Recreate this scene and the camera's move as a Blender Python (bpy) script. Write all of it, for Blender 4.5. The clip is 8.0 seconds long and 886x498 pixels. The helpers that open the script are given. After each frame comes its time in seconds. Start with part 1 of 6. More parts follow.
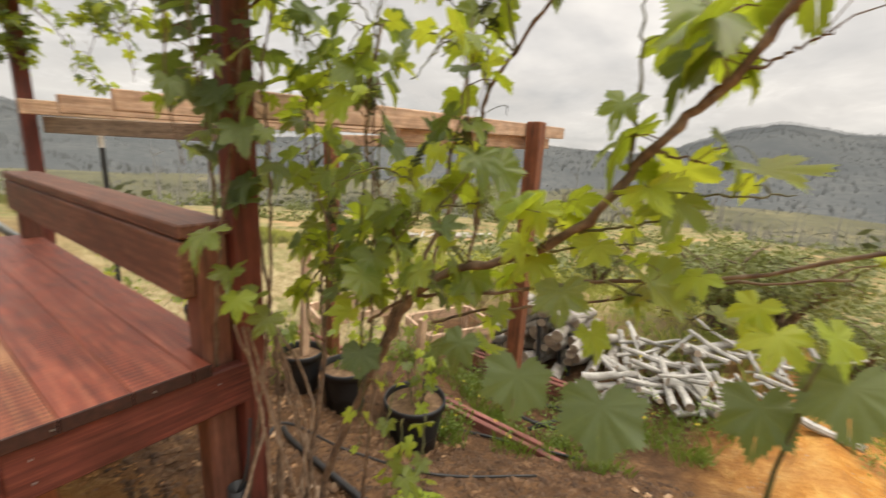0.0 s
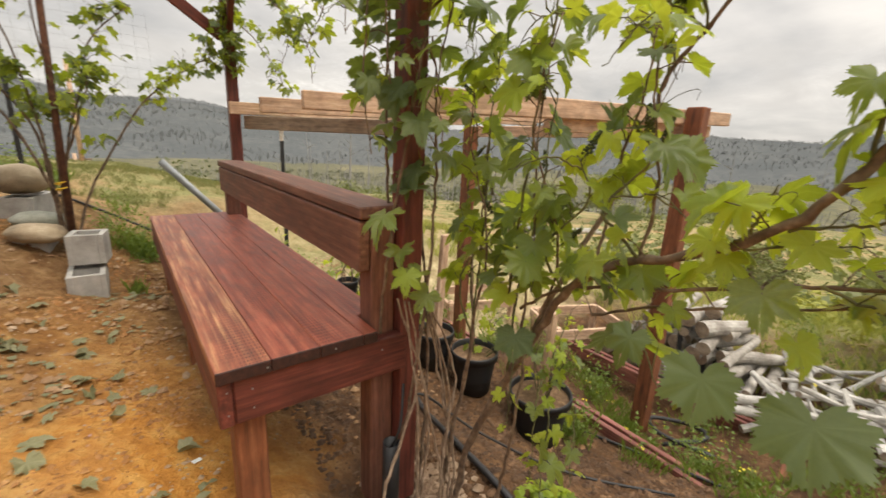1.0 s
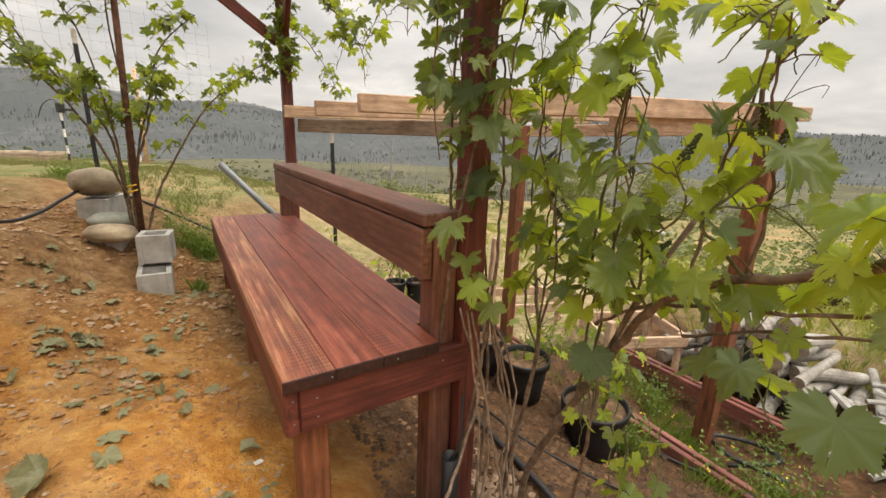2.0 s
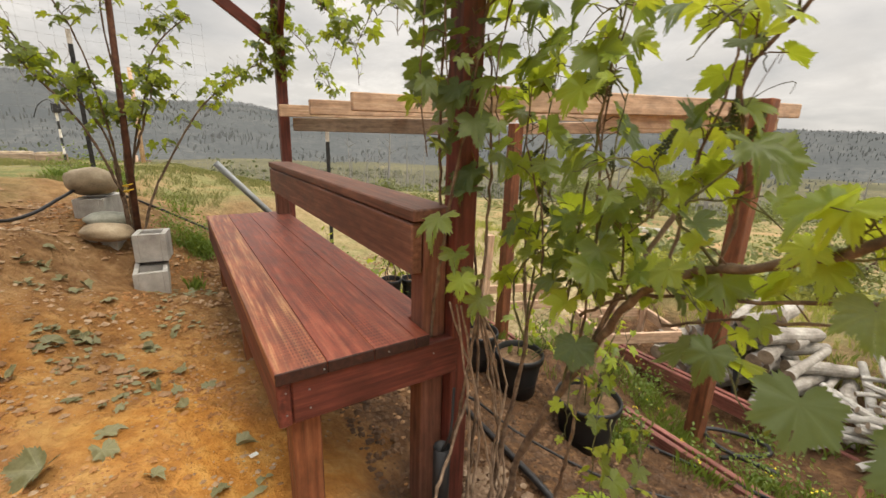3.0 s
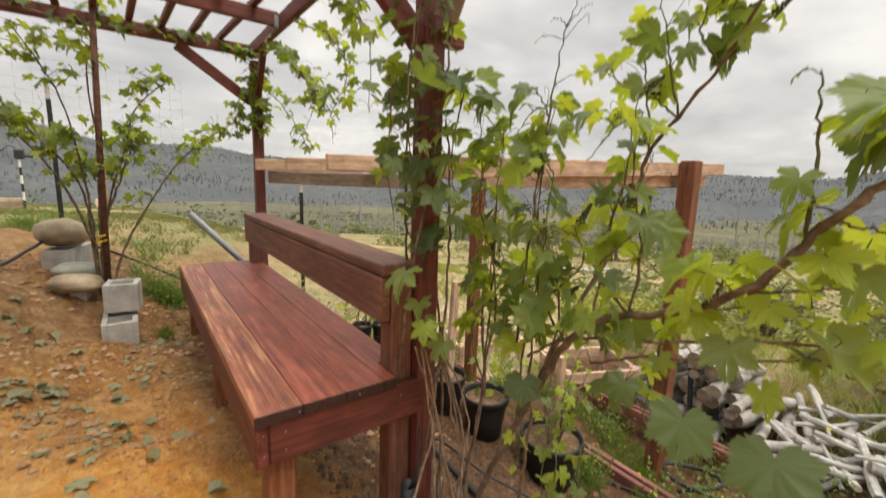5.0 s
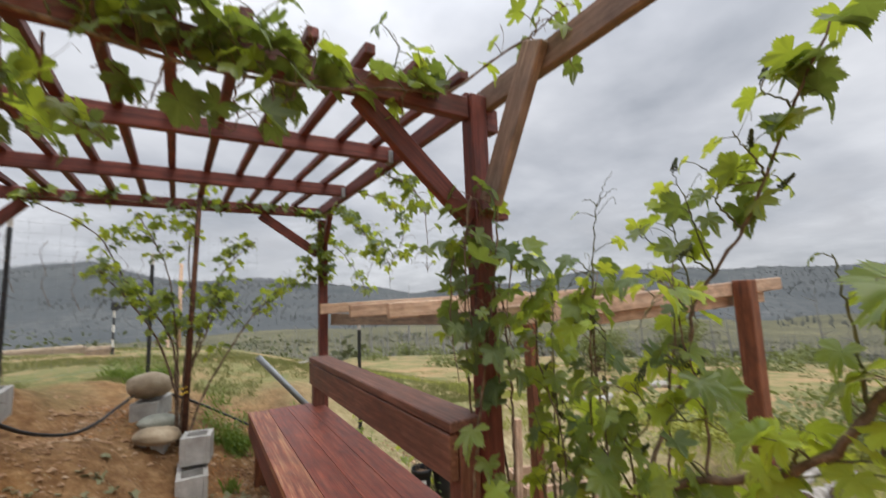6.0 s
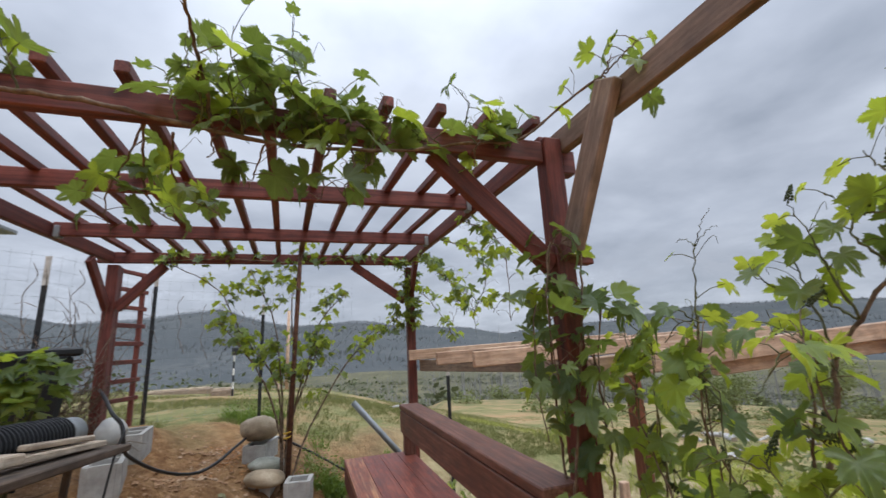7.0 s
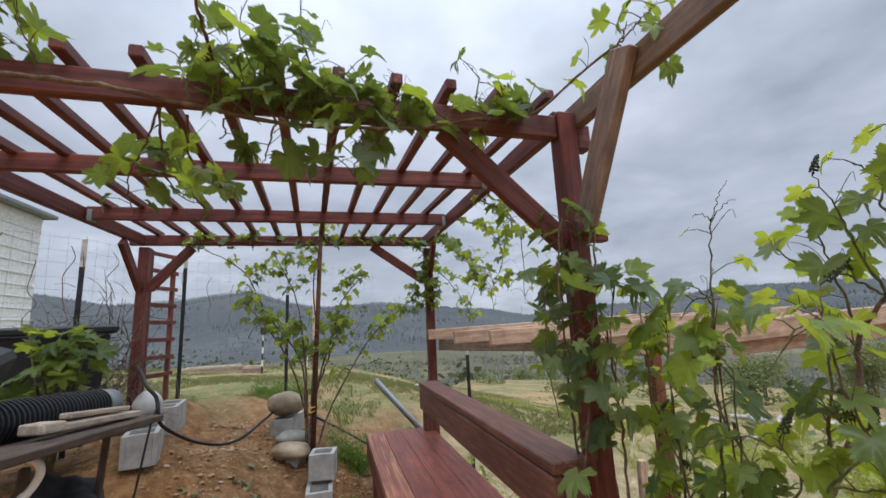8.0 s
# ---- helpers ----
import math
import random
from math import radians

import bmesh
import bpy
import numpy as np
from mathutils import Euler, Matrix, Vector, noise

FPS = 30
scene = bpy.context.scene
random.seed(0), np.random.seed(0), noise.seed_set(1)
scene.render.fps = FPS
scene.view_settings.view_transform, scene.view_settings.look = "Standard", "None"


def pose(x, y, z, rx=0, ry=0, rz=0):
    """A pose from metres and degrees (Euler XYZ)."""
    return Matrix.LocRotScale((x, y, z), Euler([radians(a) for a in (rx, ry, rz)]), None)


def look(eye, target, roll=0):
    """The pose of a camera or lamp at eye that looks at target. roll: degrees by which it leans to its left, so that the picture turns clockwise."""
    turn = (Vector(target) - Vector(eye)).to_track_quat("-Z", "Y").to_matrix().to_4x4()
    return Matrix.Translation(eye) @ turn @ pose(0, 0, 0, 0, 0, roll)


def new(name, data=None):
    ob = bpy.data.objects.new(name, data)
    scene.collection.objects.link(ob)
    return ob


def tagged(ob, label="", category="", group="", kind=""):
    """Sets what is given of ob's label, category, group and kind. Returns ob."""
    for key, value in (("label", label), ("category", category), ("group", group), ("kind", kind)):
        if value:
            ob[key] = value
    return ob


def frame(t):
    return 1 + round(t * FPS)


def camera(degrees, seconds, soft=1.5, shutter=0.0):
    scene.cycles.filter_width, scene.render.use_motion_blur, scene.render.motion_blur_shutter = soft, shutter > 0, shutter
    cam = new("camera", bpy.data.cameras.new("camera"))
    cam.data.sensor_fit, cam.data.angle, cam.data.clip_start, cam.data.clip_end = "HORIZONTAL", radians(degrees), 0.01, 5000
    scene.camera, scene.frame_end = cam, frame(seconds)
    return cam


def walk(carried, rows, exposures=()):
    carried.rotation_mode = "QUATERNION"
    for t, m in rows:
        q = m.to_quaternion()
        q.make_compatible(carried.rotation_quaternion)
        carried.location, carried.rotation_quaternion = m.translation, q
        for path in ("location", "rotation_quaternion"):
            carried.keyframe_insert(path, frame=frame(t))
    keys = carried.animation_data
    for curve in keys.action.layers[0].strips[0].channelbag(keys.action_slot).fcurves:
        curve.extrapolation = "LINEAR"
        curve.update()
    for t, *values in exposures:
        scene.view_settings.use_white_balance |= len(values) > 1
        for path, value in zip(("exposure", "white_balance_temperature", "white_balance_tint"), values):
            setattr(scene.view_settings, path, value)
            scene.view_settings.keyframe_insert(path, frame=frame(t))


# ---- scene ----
# camera and its walk
cam = camera(93.9, 8.0, 1.5, 0.5)
PATH = [
    (0, (-0.034, -1.154, 1.071), (1.559, -0.027, 0.632), 3.1),
    (0.5, (-0.106, -1.1, 1.059), (1.272, 0.265, 0.573), 3.1),
    (1, (-0.132, -1.097, 1.061), (1.063, 0.425, 0.556), 2.7),
    (1.5, (-0.151, -1.038, 1.065), (0.927, 0.57, 0.561), 2.3),
    (1.7, (-0.16, -1.002, 1.074), (0.888, 0.622, 0.56), 2.0),
    (2.8, (-0.169, -1.017, 1.074), (0.87, 0.61, 0.548), 2.0),
    (3, (-0.158, -1.043, 1.07), (0.89, 0.578, 0.546), 1.7),
    (3.5, (-0.155, -1.084, 1.053), (0.927, 0.514, 0.526), 1.5),
    (4, (-0.175, -1.159, 1.03), (0.951, 0.411, 0.51), 1.4),
    (4.2, (-0.202, -1.187, 1.033), (0.935, 0.378, 0.525), 1.2),
    (5.3, (-0.251, -1.204, 1.202), (0.928, 0.403, 1.032), 1.3),
    (5.5, (-0.279, -1.233, 1.236), (0.876, 0.399, 1.192), 0.1),
    (6, (-0.349, -1.291, 1.302), (0.656, 0.422, 1.533), -2.2),
    (6.5, (-0.35, -1.31, 1.336), (0.45, 0.484, 1.713), -2.9),
    (7, (-0.312, -1.293, 1.343), (0.307, 0.558, 1.78), -3.0),
    (7.5, (-0.3, -1.302, 1.344), (0.218, 0.582, 1.768), -2.8),
    (8, (-0.272, -1.304, 1.328), (0.243, 0.595, 1.684), -2.8),
]
walk(cam, [(t, look(eye, target, roll)) for t, eye, target, roll in PATH],
     [(0, 0.40, 7800, 10), (4.2, 0.36, 7800, 10), (5.5, 0.24, 7150, 10), (6.5, -0.10, 6200, 10), (8.0, -0.10, 5950, 10)])

# overcast sky: low cloud over a pale sky, and a weak wide sun behind it
world = bpy.data.worlds.new("overcast_sky")
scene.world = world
world.use_nodes = True
wn, wl = world.node_tree.nodes, world.node_tree.links
wn.clear()
w_out, w_bg = wn.new("ShaderNodeOutputWorld"), wn.new("ShaderNodeBackground")
w_sky = wn.new("ShaderNodeTexSky")
w_sky.sky_type, w_sky.sun_disc = "NISHITA", False
w_sky.sun_elevation, w_sky.sun_rotation = radians(55), radians(200)
w_co, w_sep = wn.new("ShaderNodeTexCoord"), wn.new("ShaderNodeSeparateXYZ")
wl.new(w_co.outputs["Generated"], w_sep.inputs[0])
w_add = wn.new("ShaderNodeMath"); w_add.operation = "MAXIMUM"; w_add.inputs[1].default_value = 0.0
wl.new(w_sep.outputs["Z"], w_add.inputs[0])
w_add2 = wn.new("ShaderNodeMath"); w_add2.inputs[1].default_value = 0.22
wl.new(w_add.outputs[0], w_add2.inputs[0])
w_div = wn.new("ShaderNodeVectorMath"); w_div.operation = "DIVIDE"
w_cmb = wn.new("ShaderNodeCombineXYZ")
for s in ("X", "Y", "Z"):
    wl.new(w_add2.outputs[0], w_cmb.inputs[s])
wl.new(w_co.outputs["Generated"], w_div.inputs[0]); wl.new(w_cmb.outputs[0], w_div.inputs[1])
w_big, w_small = wn.new("ShaderNodeTexNoise"), wn.new("ShaderNodeTexNoise")
w_big.inputs["Scale"].default_value, w_big.inputs["Detail"].default_value, w_big.inputs["Roughness"].default_value = 1.1, 5.0, 0.5
w_big.inputs["Distortion"].default_value = 0.3
w_small.inputs["Scale"].default_value, w_small.inputs["Detail"].default_value = 3.2, 6.0
wl.new(w_div.outputs[0], w_big.inputs["Vector"]); wl.new(w_div.outputs[0], w_small.inputs["Vector"])
w_mixn = wn.new("ShaderNodeMix"); w_mixn.inputs[0].default_value = 0.3
wl.new(w_big.outputs["Fac"], w_mixn.inputs[2]); wl.new(w_small.outputs["Fac"], w_mixn.inputs[3])
w_ramp = wn.new("ShaderNodeValToRGB")
w_ramp.color_ramp.elements[0].position, w_ramp.color_ramp.elements[0].color = 0.33, (0.37, 0.40, 0.455, 1)
w_ramp.color_ramp.elements[1].position, w_ramp.color_ramp.elements[1].color = 0.66, (0.76, 0.785, 0.84, 1)
mid = w_ramp.color_ramp.elements.new(0.48); mid.color = (0.545, 0.572, 0.63, 1)
wl.new(w_mixn.outputs[0], w_ramp.inputs[0])
w_mix = wn.new("ShaderNodeMix"); w_mix.data_type = "RGBA"; w_mix.inputs[0].default_value = 0.92
w_gain = wn.new("ShaderNodeMix"); w_gain.data_type = "RGBA"; w_gain.blend_type = "MULTIPLY"; w_gain.inputs[0].default_value = 1
w_gain.inputs[7].default_value = (0.1, 0.1, 0.1, 1)
wl.new(w_sky.outputs[0], w_gain.inputs[6])
wl.new(w_gain.outputs[2], w_mix.inputs[6]); wl.new(w_ramp.outputs[0], w_mix.inputs[7])
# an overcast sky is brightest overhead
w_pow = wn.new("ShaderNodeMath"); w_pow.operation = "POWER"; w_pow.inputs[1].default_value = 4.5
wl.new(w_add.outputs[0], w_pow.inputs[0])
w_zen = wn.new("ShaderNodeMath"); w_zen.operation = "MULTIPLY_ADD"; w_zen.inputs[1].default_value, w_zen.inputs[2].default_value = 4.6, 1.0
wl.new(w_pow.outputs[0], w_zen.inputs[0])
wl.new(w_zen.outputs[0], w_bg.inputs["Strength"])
wl.new(w_mix.outputs[2], w_bg.inputs["Color"])
wl.new(w_bg.outputs[0], w_out.inputs[0])
sun = new("sun", bpy.data.lights.new("sun", "SUN"))
sun.data.energy, sun.data.angle, sun.data.color = 1.5, radians(30), (1.0, 0.96, 0.9)
sun.matrix_basis = look((0, 0, 10), (-2.0, 5.0, 0))


# ---- materials ----
def material(name):
    m = bpy.data.materials.new(name)
    m.use_nodes = True
    nt = m.node_tree
    return m, nt, nt.nodes["Principled BSDF"]


def node(nt, kind, **values):
    n = nt.nodes.new(kind)
    for k, v in values.items():
        n.inputs[k.replace("_", " ")].default_value = v
    return n


def ramp(nt, source, *stops):
    r = nt.nodes.new("ShaderNodeValToRGB")
    e = r.color_ramp.elements
    while len(e) < len(stops):
        e.new(0.5)
    for el, (p, c) in zip(e, stops):
        el.position, el.color = p, (*c, 1)
    nt.links.new(source, r.inputs[0])
    return r.outputs[0]


def mixed(nt, fac, a, b, mode="MIX"):
    x = nt.nodes.new("ShaderNodeMix")
    x.data_type, x.blend_type = "RGBA", mode
    for i, v in ((0, fac), (6, a), (7, b)):
        if isinstance(v, (int, float)):
            x.inputs[i].default_value = v
        elif isinstance(v, tuple):
            x.inputs[i].default_value = (*v, 1)
        else:
            nt.links.new(v, x.inputs[i])
    return x.outputs[2]


def coords(nt, scale=(1, 1, 1), kind="Object", offset=True):
    """Object coordinates, moved by the object's random number."""
    co, mp = nt.nodes.new("ShaderNodeTexCoord"), nt.nodes.new("ShaderNodeMapping")
    mp.inputs["Scale"].default_value = scale
    src = co.outputs[kind]
    if offset:
        info, mul, add = nt.nodes.new("ShaderNodeObjectInfo"), nt.nodes.new("ShaderNodeMath"), nt.nodes.new("ShaderNodeVectorMath")
        mul.operation = "MULTIPLY"; mul.inputs[1].default_value = 37.0
        nt.links.new(info.outputs["Random"], mul.inputs[0])
        nt.links.new(src, add.inputs[0]); nt.links.new(mul.outputs[0], add.inputs[1])
        src = add.outputs[0]
    nt.links.new(src, mp.inputs["Vector"])
    return mp.outputs[0]


def noise_of(nt, vec, scale, detail=4.0, rough=0.55, distortion=0.0):
    n = node(nt, "ShaderNodeTexNoise", Scale=scale, Detail=detail, Roughness=rough, Distortion=distortion)
    nt.links.new(vec, n.inputs["Vector"])
    return n.outputs["Fac"]


def bump(nt, bsdf, height, strength=0.3, distance=0.01):
    b = node(nt, "ShaderNodeBump", Strength=strength, Distance=distance)
    nt.links.new(height, b.inputs["Height"])
    nt.links.new(b.outputs[0], bsdf.inputs["Normal"])


def wood(name, dark, mid_c, light, rough=0.6, streak=0.25, knots=True, incised=False):
    """Sawn lumber, grain along local x."""
    m, nt, b = material(name)
    grain = noise_of(nt, coords(nt, (1.2, 30, 30)), 2.2, 6, 0.6, 0.25)
    fine = noise_of(nt, coords(nt, (3, 160, 160)), 3.0, 3)
    blot = noise_of(nt, coords(nt, (1.4, 5, 5)), 2.0, 4)
    c = ramp(nt, grain, (0.3, dark), (0.5, mid_c), (0.72, light))
    c = mixed(nt, ramp(nt, blot, (0.38, (0, 0, 0)), (0.7, (1, 1, 1))), c, mixed(nt, 0.55, c, dark))
    if streak:
        st = noise_of(nt, coords(nt, (0.4, 15, 15)), 2.4, 3, 0.5, 0.15)
        c = mixed(nt, ramp(nt, st, (0.58, (0, 0, 0)), (0.72, (streak,) * 3)), c, light)
    if knots:
        kn = node(nt, "ShaderNodeTexVoronoi", Scale=1.0)
        nt.links.new(coords(nt, (2.2, 9, 9)), kn.inputs["Vector"])
        c = mixed(nt, ramp(nt, kn.outputs["Distance"], (0.05, (0.75,) * 3), (0.16, (0, 0, 0))), c, tuple(v * 0.45 for v in dark))
    if incised:
        # rows of small knife marks pressed into treated lumber
        w1, w2 = node(nt, "ShaderNodeTexWave", Scale=15.0), node(nt, "ShaderNodeTexWave", Scale=33.0)
        w2.bands_direction = "Y"
        for w in (w1, w2):
            nt.links.new(coords(nt), w.inputs["Vector"])
        marks = mixed(nt, 1.0, ramp(nt, w1.outputs["Fac"], (0.35, (0, 0, 0)), (0.6, (1, 1, 1))), ramp(nt, w2.outputs["Fac"], (0.4, (0, 0, 0)), (0.65, (1, 1, 1))), "MULTIPLY")
        c = mixed(nt, mixed(nt, 1.0, marks, ramp(nt, blot, (0.42, (0.08,) * 3), (0.64, (0.8,) * 3)), "MULTIPLY"), c, tuple(v * 0.4 for v in dark))
    info = nt.nodes.new("ShaderNodeObjectInfo")
    c = mixed(nt, 0.8, c, ramp(nt, info.outputs["Random"], (0.0, (0.72, 0.70, 0.70)), (1.0, (1.0, 1.0, 1.0))), "MULTIPLY")
    mott = noise_of(nt, coords(nt, (5, 13, 13)), 2.0, 6, 0.68)
    c = mixed(nt, 0.55, c, ramp(nt, mott, (0.32, (0.2, 0.2, 0.2)), (0.68, (0.8, 0.8, 0.8))), "OVERLAY")
    nt.links.new(mixed(nt, 0.25, c, fine, "OVERLAY"), b.inputs["Base Color"])
    wear = nt.nodes.new("ShaderNodeMapRange")
    wear.inputs[3].default_value, wear.inputs[4].default_value = rough - 0.10, rough + 0.22
    nt.links.new(mott, wear.inputs[0]); nt.links.new(wear.outputs[0], b.inputs["Roughness"])
    bump(nt, b, mixed(nt, 0.4, grain, fine), 0.4, 0.003)
    return m


def speckled(name, a, b_c, c_c, scale=8, rough=0.9, bump_s=0.4, dist=0.01, fine_scale=90):
    m, nt, b = material(name)
    v = coords(nt)
    big, fine = noise_of(nt, v, scale, 6), noise_of(nt, v, fine_scale, 4)
    c = ramp(nt, big, (0.3, a), (0.52, b_c), (0.72, c_c))
    nt.links.new(mixed(nt, 0.35, c, fine, "OVERLAY"), b.inputs["Base Color"])
    b.inputs["Roughness"].default_value = rough
    bump(nt, b, mixed(nt, 0.5, big, fine), bump_s, dist)
    return m


def plain(name, colour, rough=0.5, metal=0.0, vary=0.15, spec=0.5):
    m, nt, b = material(name)
    n = noise_of(nt, coords(nt), 14, 5)
    nt.links.new(ramp(nt, n, (0.3, tuple(v * (1 - vary) for v in colour)), (0.7, tuple(min(1, v * (1 + vary)) for v in colour))), b.inputs["Base Color"])
    b.inputs["Roughness"].default_value, b.inputs["Metallic"].default_value = rough, metal
    b.inputs["Specular IOR Level"].default_value = spec
    bump(nt, b, n, 0.08, 0.005)
    return m


def leafy(name, dark, light, trans, amount=0.45, scale=9, rough=0.5, veins=False):
    """Leaf with light shining through; hue varies from leaf to leaf."""
    m, nt, b = material(name)
    info, geo = nt.nodes.new("ShaderNodeObjectInfo"), nt.nodes.new("ShaderNodeNewGeometry")
    add = nt.nodes.new("ShaderNodeMath"); add.operation = "FRACT"
    add0 = nt.nodes.new("ShaderNodeMath")
    nt.links.new(info.outputs["Random"], add0.inputs[0]); nt.links.new(geo.outputs["Random Per Island"], add0.inputs[1])
    nt.links.new(add0.outputs[0], add.inputs[0])
    n = noise_of(nt, coords(nt), scale, 4)
    c = mixed(nt, ramp(nt, n, (0.35, (0, 0, 0)), (0.7, (1, 1, 1))), mixed(nt, add.outputs[0], dark, light), mixed(nt, 0.5, dark, light))
    if veins:
        g = nt.nodes.new("ShaderNodeTexGradient"); g.gradient_type = "RADIAL"
        nt.links.new(coords(nt, offset=False), g.inputs[0])
        stops = []
        for at in (0.206, 0.361, 0.5, 0.639, 0.794):
            stops += [(at - 0.011, (0, 0, 0)), (at, (0.22, 0.22, 0.22)), (at + 0.011, (0, 0, 0))]
        vein = ramp(nt, g.outputs["Fac"], *stops)
        c = mixed(nt, vein, c, tuple(min(1, v * 1.7 + 0.04) for v in light))
    nt.links.new(c, b.inputs["Base Color"])
    b.inputs["Roughness"].default_value = rough
    b.inputs["Specular IOR Level"].default_value = 0.5
    t = nt.nodes.new("ShaderNodeBsdfTranslucent")
    nt.links.new(mixed(nt, add.outputs[0], tuple(v * 0.75 for v in trans), trans), t.inputs["Color"])
    mx = nt.nodes.new("ShaderNodeMixShader"); mx.inputs[0].default_value = amount
    nt.links.new(b.outputs[0], mx.inputs[1]); nt.links.new(t.outputs[0], mx.inputs[2])
    nt.links.new(mx.outputs[0], nt.nodes["Material Output"].inputs["Surface"])
    bump(nt, b, n, 0.2, 0.004)
    return m


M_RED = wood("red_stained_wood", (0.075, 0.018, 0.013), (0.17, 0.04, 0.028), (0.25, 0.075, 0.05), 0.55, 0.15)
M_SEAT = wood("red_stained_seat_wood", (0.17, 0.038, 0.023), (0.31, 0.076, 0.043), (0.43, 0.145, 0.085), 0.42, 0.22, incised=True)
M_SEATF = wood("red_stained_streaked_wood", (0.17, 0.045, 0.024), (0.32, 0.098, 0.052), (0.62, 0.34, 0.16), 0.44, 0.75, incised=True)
# Rail wood made paler all over to show the tops catching skylight.
M_RAIL = wood("skylit_red_rail_wood", (0.14, 0.04, 0.03), (0.25, 0.085, 0.065), (0.38, 0.17, 0.14), 0.5, 0.3)
M_ENDS = wood("dark_board_ends", (0.02, 0.007, 0.005), (0.045, 0.014, 0.01), (0.075, 0.025, 0.017), 0.6, 0.0, False)
M_BACK = wood("brown_red_backrest_wood", (0.11, 0.044, 0.029), (0.215, 0.093, 0.06), (0.32, 0.16, 0.11), 0.55, 0.25)
M_LEG = wood("orange_brown_leg_wood", (0.13, 0.042, 0.018), (0.25, 0.085, 0.036), (0.36, 0.15, 0.07), 0.6, 0.2)
M_NEW = wood("fresh_sawn_lumber", (0.44, 0.28, 0.18), (0.60, 0.41, 0.28), (0.74, 0.56, 0.41), 0.7, 0.3)
M_GREY = wood("weathered_lumber", (0.22, 0.16, 0.11), (0.33, 0.25, 0.18), (0.42, 0.33, 0.25), 0.8, 0.2)
M_TAN = wood("unstained_brown_lumber", (0.17, 0.115, 0.085), (0.26, 0.18, 0.135), (0.34, 0.25, 0.19), 0.7, 0.2)
M_BROWN = wood("brown_post_wood", (0.12, 0.045, 0.028), (0.20, 0.08, 0.05), (0.28, 0.13, 0.085), 0.65, 0.2)
M_RUST = speckled("rusty_iron", (0.05, 0.02, 0.012), (0.10, 0.04, 0.02), (0.17, 0.075, 0.04), 20, 0.85)
M_BLACKPOST = plain("black_painted_steel", (0.018, 0.02, 0.022), 0.5)
M_WHITE = plain("white_paint", (0.75, 0.75, 0.72), 0.6)
M_STEEL = plain("galvanised_steel", (0.27, 0.285, 0.29), 0.55, 0.6)
M_PLASTIC = plain("black_plastic", (0.011, 0.012, 0.014), 0.5)
M_HOSE = plain("black_hose_rubber", (0.016, 0.016, 0.017), 0.55)
M_CONCRETE = speckled("concrete_block", (0.30, 0.285, 0.26), (0.40, 0.385, 0.355), (0.49, 0.475, 0.44), 12, 0.95, 0.5, 0.006, 220)
M_STONE = speckled("river_stone", (0.20, 0.15, 0.095), (0.36, 0.28, 0.185), (0.50, 0.41, 0.29), 7, 0.8, 0.5, 0.012, 120)
M_STONEG = speckled("green_grey_stone", (0.17, 0.175, 0.14), (0.27, 0.275, 0.23), (0.37, 0.37, 0.32), 7, 0.8, 0.5, 0.012, 120)
M_CANE = speckled("vine_bark", (0.07, 0.045, 0.03), (0.15, 0.10, 0.065), (0.26, 0.19, 0.13), 30, 0.9, 0.6, 0.004, 160)
M_SHOOT = speckled("green_vine_shoot", (0.05, 0.05, 0.02), (0.10, 0.10, 0.035), (0.18, 0.17, 0.06), 20, 0.7)
M_LEAF = leafy("vine_leaf", (0.055, 0.095, 0.026), (0.185, 0.255, 0.060), (0.54, 0.64, 0.05), 0.48, rough=0.42, veins=True)
M_LEAFD = leafy("dark_vine_leaf", (0.048, 0.082, 0.030), (0.11, 0.155, 0.052), (0.32, 0.42, 0.06), 0.36, rough=0.55, veins=True)
# Young leaves, and the yellow of backlit ones put into the colour.
M_LEAFY = leafy("young_backlit_vine_leaf", (0.20, 0.31, 0.035), (0.34, 0.43, 0.05), (0.66, 0.72, 0.07), 0.5, veins=True)
M_DRY = leafy("withered_leaf", (0.15, 0.15, 0.066), (0.28, 0.265, 0.14), (0.2, 0.2, 0.1), 0.15, veins=True)
M_WEED = leafy("weed_leaf", (0.06, 0.12, 0.02), (0.16, 0.24, 0.05), (0.35, 0.45, 0.06), 0.35)
M_GRASS = leafy("grass_blade", (0.08, 0.115, 0.035), (0.23, 0.215, 0.085), (0.45, 0.45, 0.14), 0.3)


# ---- builders ----
def thing(name, at, label, category, group=""):
    e = new(name)
    e.empty_display_size = 0.1
    e.matrix_basis = Matrix.Translation(at)
    return tagged(e, label, category, group)


def mesh_of(name, bm, mat, smooth=False):
    me = bpy.data.meshes.new(name)
    bm.to_mesh(me)
    bm.free()
    me.materials.append(mat)
    if smooth:
        me.polygons.foreach_set("use_smooth", [True] * len(me.polygons))
    return me


def part(name, bm, mat, parent=None, label="", m=None, smooth=False):
    ob = new(name, mesh_of(name, bm, mat, smooth) if isinstance(bm, bmesh.types.BMesh) else bm)
    if m is not None:
        ob.matrix_basis = m
    if parent is not None:
        ob.parent = parent
        ob.matrix_parent_inverse = (Matrix.Translation(parent.location) if parent.parent is None and parent.type == "EMPTY" else WORLD[parent]).inverted()
    WORLD[ob] = m.copy() if m is not None else Matrix.Identity(4)
    return tagged(ob, label)


WORLD = {}


